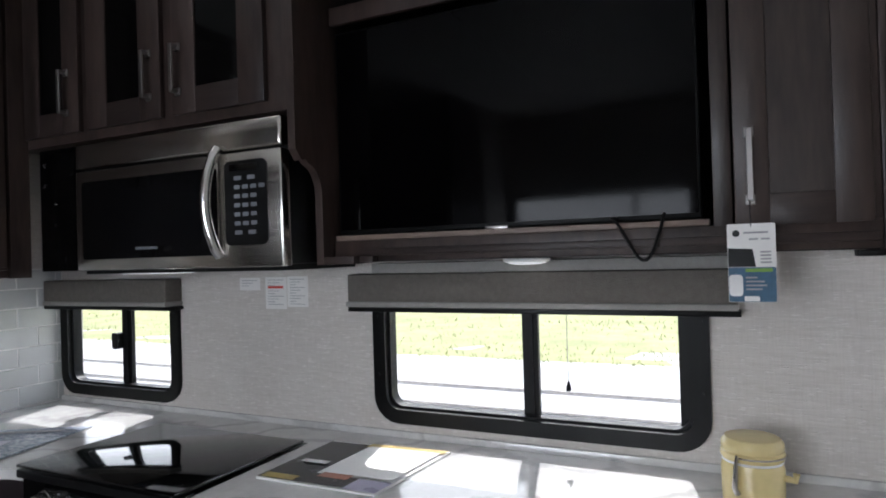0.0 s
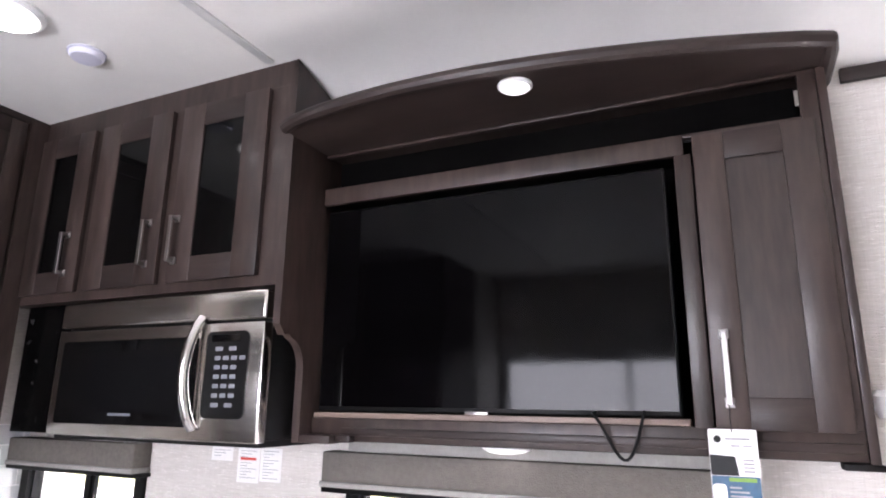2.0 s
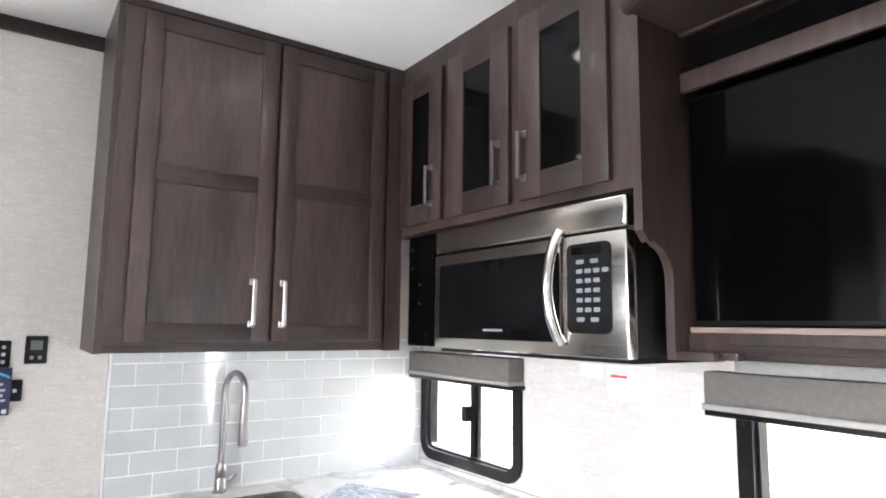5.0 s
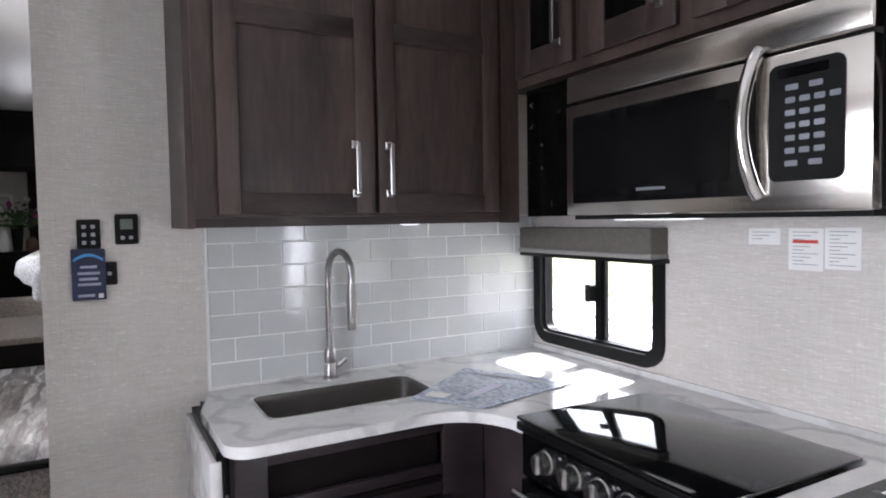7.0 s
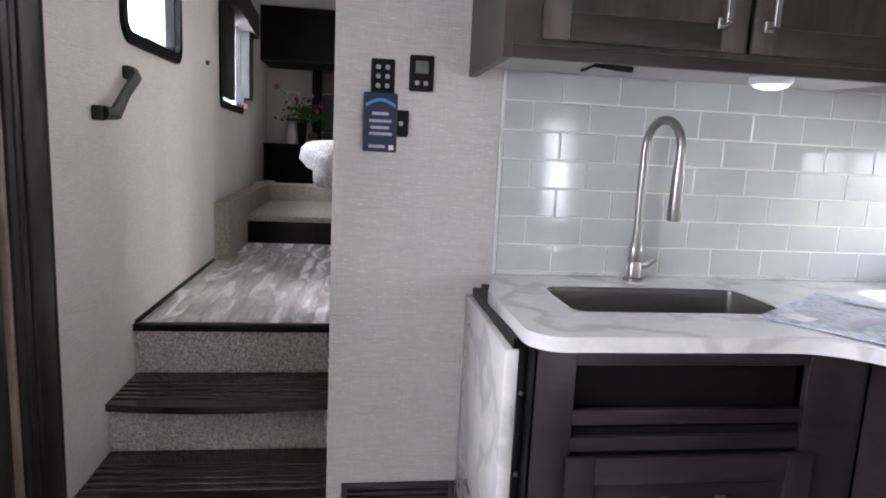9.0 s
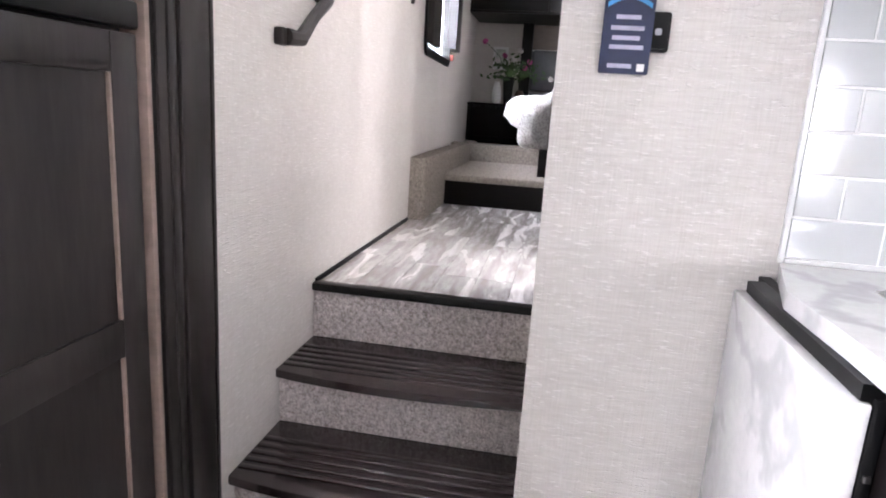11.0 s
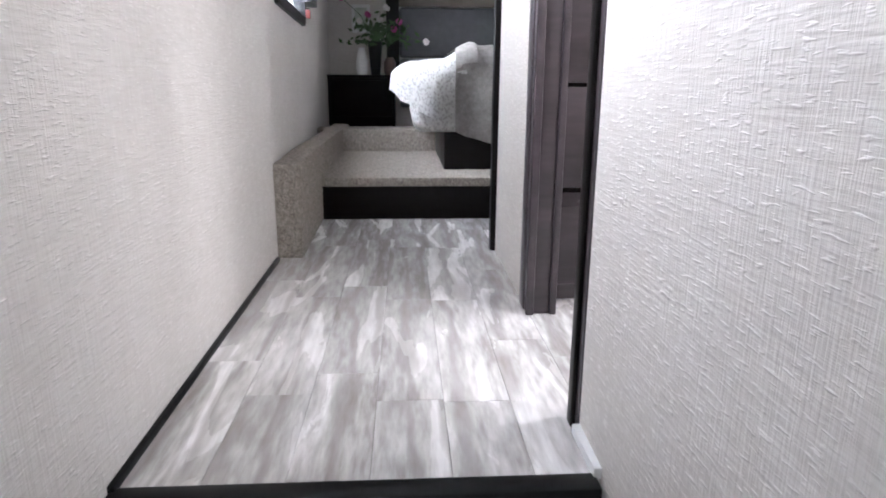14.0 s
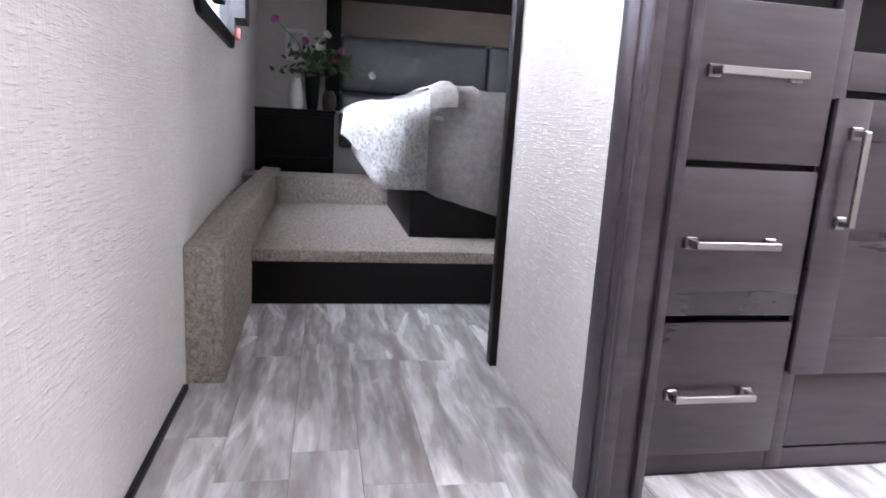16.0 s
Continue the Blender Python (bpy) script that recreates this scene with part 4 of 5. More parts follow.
part("neck", tube(bmesh.new(), goose, 0.0125, 14), CHROME, tap)
gx, gy = goose[-1][0], goose[-1][1]
part("spray_head", lathe(bmesh.new(), [(0.017, 0), (0.019, 0.01), (0.017, 0.12), (0.0135, 0.17), (0.013, 0.20)], (gx, gy, ZC + 0.195), 20), CHROME, tap)
part("lever", tube(bmesh.new(), [(FX, FY + 0.02, ZC + 0.045), (FX + 0.012, FY + 0.036, ZC + 0.052), (FX + 0.022, FY + 0.055, ZC + 0.072)], [0.012, 0.009, 0.007], 10), CHROME, tap)

base = thing("sink_base_cabinet", (-2.5, 0.75, 0), "dark-stained wooden base cabinet below the sink", "cabinet")
XF = -2.288
part("body", boxes([(XW + 0.06, XF - 0.012, 0.375, 1.11, 0.10, 0.724), (XW + 0.06, XF - 0.012, 0.375, 1.11, 0.724, 0.740)]), DARK, base)
part("end_panel", B(XW + 0.002, XF - 0.001, 0.352, 0.374, 0.0, ZC - 0.033), DARK, base)
part("face_frame", boxes([(XF - 0.02, XF, 0.352, 0.437, 0.0, ZC - 0.033), (XF - 0.02, XF, 0.970, 1.115, 0.0, ZC - 0.033), (XF - 0.02, XF, 0.437, 0.97, 0.750, 0.782), (XF - 0.02, XF, 0.437, 0.97, 0.690, 0.722), (XF - 0.02, XF, 0.437, 0.97, 0.09, 0.12), (XF - 0.02, XF, 0.437, 0.97, 0.882, 0.916)], 0.002), WOOD_BASE, base)
part("recess_back", boxes([(XF - 0.05, XF - 0.04, 0.437, 0.97, 0.70, 0.905)]), DARK, base)
bd = shaker(base, lambda u, v, d: (XF + d, u, v), 0.428, 0.995, 0.12, 0.684, (), 0.062, WOOD_BASE, None, WOOD_BASE)
pull(bd, (XF + 0.02, 0.65, 0.585), (XF + 0.02, 0.78, 0.585), (1, 0, 0))
part("toe_kick", B(XW + 0.06, XF - 0.06, 0.376, 1.11, 0.0, 0.10), DARK, base)
slab = thing("fold_down_counter", (-2.6, 0.33, 0.22), "white marble-look counter flap hanging folded down", "counter flap")
part("flap", B(-2.87, -2.355, 0.300, 0.332, 0.20, 0.893, bev=0.004), MARBLE, slab)
for x in (-2.38, -2.86):
    part("bracket", B(x, x + 0.024, 0.333, 0.351, 0.45, 0.90, bev=0.002), BLACK, slab, "black folding bracket")
part("hinge", B(-2.85, -2.36, 0.318, 0.35, 0.894, 0.917), BLACK, slab)
for z in (0.79, 0.60):
    part("screw", B(-2.356, -2.351, 0.337, 0.347, z, z + 0.01, bev=0.002), CHROME, slab)

corner_cab = thing("corner_base_cabinet", (-2.2, 1.3, 0), "dark-stained wooden corner base cabinet", "cabinet")
part("body", boxes([(-2.285, -2.066, 1.116, 1.6, 0.0, ZC - 0.033)], 0.002), WOOD_BASE, corner_cab)
part("side", B(XW + 0.06, -2.29, 1.14, YW - 0.01, 0.0, 0.74), DARK, corner_cab)
rng_ = thing("range", (-1.77, 1.4, 0), "black gas range with a glass cooktop cover and silver knobs", "stove")
RX0, RX1, RY, ZK = -2.06, -1.42, 1.10, 0.876
part("body", boxes([(RX0 + 0.005, RX1 - 0.005, RY + 0.03, 1.615, 0.05, ZC - 0.045)], 0.003), BLACK, rng_)
part("control_fascia", B(RX0, RX1, RY, RY + 0.03, 0.80, 0.932, bev=0.005), GLOSS, rng_)
lid = B(-2.065, -1.41, -0.52, 0.0, -0.005, 0.005, bev=0.004)
bmesh.ops.transform(lid, matrix=Matrix.Translation((0, 1.605, ZC + 0.0075)) @ Matrix.Rotation(radians(-1.0), 4, "X"), verts=lid.verts)
part("cooktop_cover", lid, COOKTOP, rng_, "reflecting black glass cover")
part("front_lip", B(-2.07, -1.41, 1.088, 1.150, 0.930, ZC + 0.004, bev=0.004), BLACK, rng_)
ov = part("oven_door", B(RX0, RX1, RY - 0.004, RY + 0.03, 0.20, 0.79, bev=0.006), GLOSS, rng_)
hb = bmesh.new()
tube(hb, [(RX0 + 0.01, RY - 0.035, 0.757), (RX1 - 0.01, RY - 0.035, 0.757)], 0.014, 14)
for x in (RX0 + 0.05, RX1 - 0.05):
    cyl(hb, (x, RY - 0.035, 0.757), (x, RY, 0.757), 0.009, seg=12)
part("handle", hb, KNOB, ov, "long steel oven handle")
part("kick_plate", B(RX0, RX1, RY + 0.01, RY + 0.04, 0.02, 0.19, bev=0.003), BLACK, rng_)
for x in (-1.940, -1.830, -1.730, -1.634, -1.535):
    k = bmesh.new()
    cyl(k, (x, RY, ZK), (x, RY - 0.012, ZK), 0.036, 0.034, 28)
    cyl(k, (x, RY - 0.011, ZK), (x, RY - 0.040, ZK), 0.030, 0.027, 28)
    kb = part("knob", k, KNOB, rng_, "round satin silver knob")
    part("grip", B(x - 0.006, x + 0.006, RY - 0.047, RY - 0.038, ZK - 0.026, ZK + 0.026, bev=0.003), KNOB, kb)
    part("mark", B(x + 0.045, x + 0.055, RY - 0.0015, RY - 0.0005, ZK + 0.022, ZK + 0.027), KEY, rng_)
dcab = thing("drawer_base_cabinet", (-0.3, 1.4, 0), "dark-stained wooden base cabinet along the window wall", "cabinet")
part("body", B(-1.41, 0.72, 1.10, YW - 0.01, 0.0, ZC - 0.033), WOOD_BASE, dcab)

# ---- counter clutter ----
def sheet(name, pts, z, material, label, category, thick=0.003):
    ob = thing(name, (sum(p[0] for p in pts) / len(pts), sum(p[1] for p in pts) / len(pts), z), label, category)
    part("page", prism(bmesh.new(), pts, lambda u, v, d: (u, v, d), z + 0.0005, z + thick), material, ob)
    return ob


def quad(pts, a, b, c, d):
    """The part of a four-cornered sheet between the shares a..b along its first side and c..d along its second."""
    p = [Vector(q) for q in pts]
    at = lambda s, t: (p[0] * (1 - s) + p[1] * s) * (1 - t) + (p[3] * (1 - s) + p[2] * s) * t
    return [tuple(at(s, t)) for s, t in ((a, c), (b, c), (b, d), (a, d))]


DARKPRINT = mat("dark_photo_print", (0.035, 0.033, 0.035), 0.25, var=0.6, scale=(14, 14, 14))
OCHRE = mat("ochre_print", (0.45, 0.33, 0.10), 0.35, var=0.3, scale=(20, 20, 20))
LILAC = mat("lilac_print", (0.42, 0.40, 0.52), 0.3, var=0.2, scale=(20, 20, 20))
SKIN = mat("terracotta_print", (0.5, 0.2, 0.13), 0.3, var=0.3)
mp_ = [(-1.335, 1.295), (-0.955, 1.300), (-0.915, 1.675), (-1.325, 1.650)]
mg = sheet("magazine", mp_, ZC, PAPER, "glossy printed brochure lying on the countertop", "magazine", 0.006)
zz = ZC + 0.0062
for a, b, c, d, m in ((0.0, 0.36, 0.02, 0.98, DARKPRINT), (0.02, 0.30, 0.03, 0.12, OCHRE), (0.36, 0.98, 0.02, 0.22, DARKPRINT), (0.42, 0.66, 0.16, 0.26, SKIN), (0.74, 1.0, 0.0, 0.20, LILAC), (0.36, 0.99, 0.9, 0.985, OCHRE)):
    part("print", prism(bmesh.new(), quad(mp_, a, b, c, d), lambda u, v, e: (u, v, e), zz, zz + 0.0006), m, mg)
    zz += 0.0007
part("title_bar", prism(bmesh.new(), quad(mp_, 0.10, 0.32, 0.40, 0.46), lambda u, v, e: (u, v, e), zz, zz + 0.0006), PAPER, mg)
# white sheet shaped like the sun patch that the large window throws here
part("open_page", prism(bmesh.new(), quad(mp_, 0.40, 0.97, 0.24, 0.90), lambda u, v, e: (u, v, e), zz, zz + 0.0012), PAPER, mg, "white sheet standing in for the sun patch on the brochure")
BLUEGREY = mat("blue_grey_print", (0.44, 0.47, 0.53), 0.22, var=0.6, scale=(16, 26, 20), fine=30, warp=2.0, second=(0.17, 0.20, 0.26))
sp_ = [(-2.43, 0.93), (-2.215, 1.08), (-2.30, 1.50), (-2.69, 1.29)]
sh = sheet("leaflet", sp_, ZC + 0.002, BLUEGREY, "blue-grey printed plastic leaflet lying across the sink corner", "leaflet", 0.004)
zz = ZC + 0.0064
for k, (a, b, c, d) in enumerate(((0.1, 0.35, 0.1, 0.22), (0.5, 0.62, 0.2, 0.62), (0.2, 0.85, 0.84, 0.9))):
    part("print", prism(bmesh.new(), quad(sp_, a, b, c, d), lambda u, v, e: (u, v, e), zz, zz + 0.0005), (PAPER, LILAC, GREY_PRINT)[k % 3], sh)
    zz += 0.0006
jar = thing("canister", (-0.092, 1.60, ZC), "pale yellow ceramic canister with a wire clamp lid", "canister")
part("pot", lathe(bmesh.new(), [(0.062, 0.001), (0.068, 0.006), (0.069, 0.085), (0.066, 0.098), (0.062, 0.10)], (-0.092, 1.60, ZC), 40), CERAMIC, jar)
part("gasket", lathe(bmesh.new(), [(0.066, 0.100), (0.067, 0.106)], (-0.092, 1.60, ZC), 40), WHITE, jar)
part("lid", lathe(bmesh.new(), [(0.067, 0.106), (0.070, 0.112), (0.070, 0.122), (0.066, 0.126), (0.069, 0.131), (0.068, 0.145), (0.06, 0.155), (0.03, 0.160)], (-0.092, 1.60, ZC), 40), CERAMIC, jar)
part("clamp", tube(bmesh.new(), [(-0.125, 1.534, ZC + 0.125), (-0.128, 1.524, ZC + 0.09), (-0.130, 1.522, ZC + 0.055), (-0.125, 1.526, ZC + 0.04)], [0.003, 0.006, 0.007, 0.008], 8), STEEL, jar, "grey wire clamp")
part("wire", tube(bmesh.new(), [(-0.092 + 0.072 * math.cos(radians(a)), 1.60 + 0.072 * math.sin(radians(a)), ZC + 0.118) for a in range(-120, 61, 15)], 0.0022, 6), STEEL, jar)
part("spoon_loop", tube(bmesh.new(), [(-0.03, 1.58, ZC + 0.07), (-0.005, 1.57, ZC + 0.07), (-0.003, 1.57, ZC + 0.085)], 0.008, 8), CERAMIC, jar)

# ---- partition: panels beside the stairs ----
def device(name, y0, y1, z0, z1, label, keys):
    d = thing(name, (XW, (y0 + y1) / 2, z0), label, "wall control", "controls on the partition")
    pd = lambda u, v, e: (XW + e, u, v)
    part("plate", prism(bmesh.new(), rounded(y0, y1, z0, z1, 0.006, 3), pd, 0.0005, 0.012), BLACK, d)
    part("bezel", prism(bmesh.new(), rounded(y0 + 0.006, y1 - 0.006, z0 + 0.006, z1 - 0.006, 0.004, 2), pd, 0.012, 0.016), FRAME, d)
    for u, v in keys:
        part("button", prism(bmesh.new(), rounded(y0 + u - 0.006, y0 + u + 0.006, z0 + v - 0.006, z0 + v + 0.006, 0.003, 2), pd, 0.016, 0.0185), GREY_PRINT, d)
    return d


device("tank_monitor", 0.006, 0.072, 1.455, 1.548, "black tank monitor panel with small buttons", [(0.02, 0.02), (0.045, 0.02), (0.02, 0.045), (0.045, 0.045), (0.02, 0.07), (0.045, 0.07)])
th = device("thermostat", 0.112, 0.180, 1.466, 1.564, "black wall thermostat with a small display", [(0.022, 0.022), (0.046, 0.022)])
part("display", B(XW + 0.0162, XW + 0.0175, 0.128, 0.164, 1.515, 1.548), mat("lcd_green_grey", (0.12, 0.15, 0.12), 0.3), th)
device("wall_switch", 0.072, 0.115, 1.338, 1.412, "small black wall switch", [(0.021, 0.037)])
card = thing("info_card", (XW + 0.02, 0.035, 1.294), "dark blue printed card hung over the wall switch", "card")
pc = lambda u, v, e: (XW + 0.020 + e, u, v)
part("card", prism(bmesh.new(), rounded(-0.012, 0.082, 1.294, 1.456, 0.004, 2), pc, 0, 0.0015), NAVY, card)
arcp = [(-0.006 + 0.082 * k / 10, 1.425 + 0.016 * math.sin(math.pi * k / 10)) for k in range(11)]
part("bright_arc", prism(bmesh.new(), arcp + [(u, v - 0.009) for u, v in arcp[::-1]], pc, 0.0018, 0.0022), CYAN, card)
for k, (a, b, z) in enumerate(((0.012, 0.058, 1.395), (0.004, 0.066, 1.375), (0.008, 0.060, 1.357), (0.004, 0.068, 1.340), (0.004, 0.05, 1.305))):
    part("print_line", prism(bmesh.new(), [(a, z), (b, z), (b, z + 0.008), (a, z + 0.008)], pc, 0.0018, 0.0022), LILAC, card)
part("white_square", prism(bmesh.new(), [(0.060, 1.300), (0.074, 1.300), (0.074, 1.314), (0.060, 1.314)], pc, 0.0018, 0.0022), PAPER, card)
vent = thing("floor_vent", (XW, 0.13, 0), "dark louvred return-air vent low on the wall", "vent")
part("frame", boxes([(XW, XW + 0.012, -0.048, -0.03, 0.02, 0.285), (XW, XW + 0.012, 0.285, 0.303, 0.02, 0.285), (XW, XW + 0.012, -0.03, 0.285, 0.265, 0.285), (XW, XW + 0.012, -0.03, 0.285, 0.02, 0.04)], 0.002), WOOD_BATH, vent)
part("backing", B(XW + 0.0005, XW + 0.002, -0.03, 0.285, 0.04, 0.265), BLACK, vent)
for k in range(11):
    part("slat", B(XW + 0.002, XW + 0.010, -0.03, 0.285, 0.045 + k * 0.02, 0.057 + k * 0.02, bev=0.002), WOOD_BATH, vent)

# ---- stairs ----
def pile(ob_name, blocks, parent=None, label="", category="", grid=0.009, amp=0.0045):
    """Carpeted faces: fine grids with a rough, tufted surface. blocks: (origin, u, v, normal)."""
    verts, faces = [], []
    r = random.Random(len(ob_name))
    for o, u, v, nrm in blocks:
        o, u, v, nrm = Vector(o), Vector(u), Vector(v), Vector(nrm)
        nu, nv = max(2, int(u.length / grid)), max(2, int(v.length / grid))
        s = len(verts)
        for i in range(nu + 1):
            for j in range(nv + 1):
                e = 0 if i in (0, nu) or j in (0, nv) else 1
                verts.append(o + u * (i / nu) + v * (j / nv) + nrm * (amp * r.random() + 0.001) * (0.4 + 0.6 * e) + (u.normalized() * (r.random() - .5) + v.normalized() * (r.random() - .5)) * grid * 0.6 * e)
        for i in range(nu):
            for j in range(nv):
                a = s + i * (nv + 1) + j
                faces.append((a, a + 1, a + nv + 2, a + nv + 1))
    me = bpy.data.meshes.new(ob_name)
    me.from_pydata([tuple(p) for p in verts], [], faces)
    me.materials.append(CARPET_GREY if parent else CARPET)
    ob = new(ob_name, me)
    if parent:
        ob.parent = parent
        ob.matrix_parent_inverse = parent.matrix_world.inverted()
        return ob
    return tagged(ob, label, category, "", "structure")


stairs = thing("staircase", (-3.3, -0.48, 0), "three-step staircase with dark ribbed treads and carpeted risers", "stairs")
part("core", boxes([(-3.62, -3.025, -0.869, -0.0905, 0, 0.165), (-3.62, -3.315, -0.869, -0.0905, 0.165, 0.355), (-3.62, -3.592, -0.869, -0.0905, 0.355, H - 0.02)]), DARK, stairs)
for x, z0, z1 in ((-3.024, 0.0, 0.166), (-3.314, 0.192, 0.356), (-3.591, 0.382, H - 0.022)):
    pile("carpet_riser", [((x, -0.869, z0), (0, 0.7785, 0), (0, 0, z1 - z0), (1, 0, 0))], stairs)
for xf, xb, z in ((-2.99, -3.315, 0.19), (-3.285, -3.592, 0.38)):
    nose = [(xf + 0.032 * math.sin(math.pi * min(1, k / 16) ** 0.9), -0.869 + 0.7785 * k / 16) for k in range(17)]
    tr = prism(bmesh.new(), nose + [(xb, -0.0905), (xb, -0.869)], lambda u, v, d: (u, v, d), z - 0.026, z)
    bmesh.ops.bevel(tr, geom=[e for e in tr.edges if e.calc_face_angle(0) > 0.9], offset=0.007, segments=3, affect="EDGES")
    t = part("tread", tr, TREAD, stairs, "glossy dark brown vinyl tread with low ribs")
    for k in range(5):
        rx = xf - 0.055 - k * 0.040
        part("rib", B(rx - 0.011, rx + 0.011, -0.866, -0.0925, z - 0.002, z + 0.004, bev=0.003), TREAD, t)
part("landing_nosing", B(-3.615, -3.568, -0.869, -0.0905, H - 0.024, H + 0.005, bev=0.006), BLACK, stairs, "black edge strip of the landing")
structure("baseboard", boxes([(-4.95, -3.60, -0.8695, -0.858, H - 0.001, H + 0.014)], 0.002), BLACK, "thin black strip along the hall wall", "trim")
structure("wall_edge_strip", boxes([(-3.741, -3.60, -0.0975, -0.082, H, H + 0.02)], 0.001), WHITE, "thin white floor strip", "trim")
grab = thing("grab_handle", (-3.42, -0.87, 1.36), "chunky brown grab handle on the wall by the stairs", "handle")
gp = Vector((-3.57, 0, 1.527))
gq = Vector((-3.285, 0, 1.372))
BRONZE = mat("brown_painted_metal", (0.022, 0.017, 0.0145), 0.45, var=0.2)
for p, s in ((gp, 1), (gq, -1)):
    part("mount", B(p.x - 0.026, p.x + 0.026, -0.869, -0.838, p.z - 0.024, p.z + 0.024, bev=0.007), BRONZE, grab)
part("bar", tube(bmesh.new(), [gp + Vector((0, -0.84, 0)), gp + Vector((0.03, -0.82, -0.02)), gp.lerp(gq, 0.5) + Vector((0, -0.818, -0.005)), gq + Vector((-0.05, -0.82, 0.0)), gq + Vector((0, -0.84, 0))], [0.022, 0.02, 0.018, 0.022, 0.024], 8), BRONZE, grab)
single("wall_stop", lathe(bmesh.new(), [(0.008, -0.012), (0.013, 0), (0.008, 0.012)], (-4.83, -0.862, 1.715), 12), BRONZE, "small round metal stop on the hall wall", "door stop")

# ---- refrigerator cupboard ----
fr = thing("refrigerator", (-2.35, -1.2, 0), "tall refrigerator with dark wooden door panels and a black seam", "refrigerator")
YF = -0.82
part("body", B(-2.61, -1.95, -1.45, YF - 0.03, 0.0, 2.70), DARK, fr)
for z0, z1, mid in ((0.12, 1.300, 0.722), (1.362, 2.05, None)):
    f = part("door", B(-2.612, -1.955, YF - 0.028, YF - 0.008, z0, z1), FRIDGE, fr)
    for a, b in ((-2.612, -2.545), (-2.022, -1.955)):
        part("stile", B(a, b, YF - 0.009, YF, z0, z1, bev=0.002), FRIDGE, f)
    for a, b in [(z0, z0 + 0.067), (z1 - 0.067, z1)] + ([(mid, mid + 0.073)] if mid else []):
        part("rail", B(-2.546, -2.021, YF - 0.009, YF - 0.001, a, b, bev=0.002), FRIDGE, f)
    for a, b in ([(z0 + 0.067, mid), (mid + 0.073, z1 - 0.067)] if mid else [(z0 + 0.067, z1 - 0.067)]):
        for x in (-2.545, -2.0285):
            part("bead", B(x, x + 0.0065, YF - 0.009, YF - 0.0005, a, b, bev=0.002), PALE_WOOD, f, "thin pale bead beside the panel")
part("seam_handle", B(-2.612, -1.955, YF - 0.025, YF + 0.008, 1.308, 1.355, bev=0.006), BLACK, fr, "black handle strip between the doors")
pil = thing("corner_pilaster", (-2.85, -0.87, 0), "dark-stained moulded wooden pilaster at the foot of the stairs", "pilaster")
part("post", B(-2.868, -2.672, -1.0, YF, 0, 2.7, bev=0.006), POST, pil)
for a, b, d in ((-2.862, -2.848, 0.006), (-2.838, -2.735, 0.009), (-2.725, -2.700, 0.006)):
    part("moulding", B(a, b, YF - 0.002, YF + d, 0.0, 2.7, bev=0.004), POST, pil)
part("filler_strip", B(-2.671, -2.648, -0.95, YF - 0.006, 0.0, 2.7), DARK, pil)
part("edge_strip", B(-2.647, -2.632, -0.95, YF + 0.004, 0.0, 2.7, bev=0.003), PALE_WOOD, pil, "pale narrow edge strip")
structure("wall_recess", boxes([(-2.03, -1.94, -2.0, -1.46, -0.1, 2.75), (-2.97, -1.95, -1.52, -1.455, -0.1, 2.75), (-2.98, -2.90, -1.5, -0.951, -0.1, 2.7)]), WALL, "plain wall round the refrigerator", "wall")

# ---- hall doorway and bath cabinet ----
jamb = structure("door_1", boxes([(-3.808, -3.743, -0.086, -0.005, H, 2.5)], 0.004), WOOD_BATH, "dark wooden jamb of an open doorway", "door frame")
part("near_moulding", boxes([(-3.788, -3.762, -0.095, -0.084, H, 2.5)], 0.003), DARK, jamb)
fj = bmesh.new()
bx(fj, -4.405, -4.365, -0.064, 0.020, H, 2.5, bev=0.003)
part("far_jamb", fj, WOOD_BATH, jamb)
part("far_moulding", boxes([(-4.367, -4.350, -0.068, -0.046, H, 2.5), (-4.367, -4.354, 0.000, 0.018, H, 2.5), (-4.46, -4.40, -0.068, -0.056, H, 2.5)], 0.003), WOOD_BATH, jamb)
structure("wall_end_trim", boxes([(-5.10, -5.058, -0.075, 0.005, H, 2.6)], 0.003), DARK, "dark vertical edge trim at the end of the hall", "trim")
vc = thing("drawer_cabinet", (-4.7, 0.4, H), "grey-brown wooden bathroom cabinet with three drawers", "cabinet")
XD = -4.485
part("body", boxes([(-4.97, XD - 0.02, 0.03, 1.2, H + 0.05, 1.55)]), DARK, vc)
part("face_frame", boxes([(XD - 0.02, XD - 0.002, 0.015, 0.05, H, 1.55), (XD - 0.02, XD - 0.002, 0.366, 0.405, H, 1.55), (XD - 0.02, XD - 0.002, 0.405, 1.2, H + 0.05, 0.80), (XD - 0.02, XD - 0.002, 0.405, 1.2, 1.35, 1.42), (XD - 0.02, XD - 0.002, 0.62, 1.2, 0.8, 1.35)], 0.002), WOOD_BATH, vc)
part("toe_kick", B(-4.97, XD - 0.004, 0.05, 1.2, H, H + 0.045), WOOD_BATH, vc)
for z0, z1 in ((0.632, 0.906), (0.920, 1.198), (1.210, 1.485)):
    d = part("drawer", B(XD - 0.003, XD + 0.017, 0.036, 0.359, z0, z1, bev=0.003), WOOD_BATH, vc)
    zc = {0.632: 0.764, 0.920: 1.061, 1.210: 1.365}[z0]
    pull(d, (XD + 0.017, 0.115, zc), (XD + 0.017, 0.276, zc), (1, 0, 0))
vd = shaker(vc, lambda u, v, d: (XD - 0.002 + d, u, v), 0.374, 0.70, 0.797, 1.335, (), 0.075, WOOD_BATH, None, WOOD_BATH)
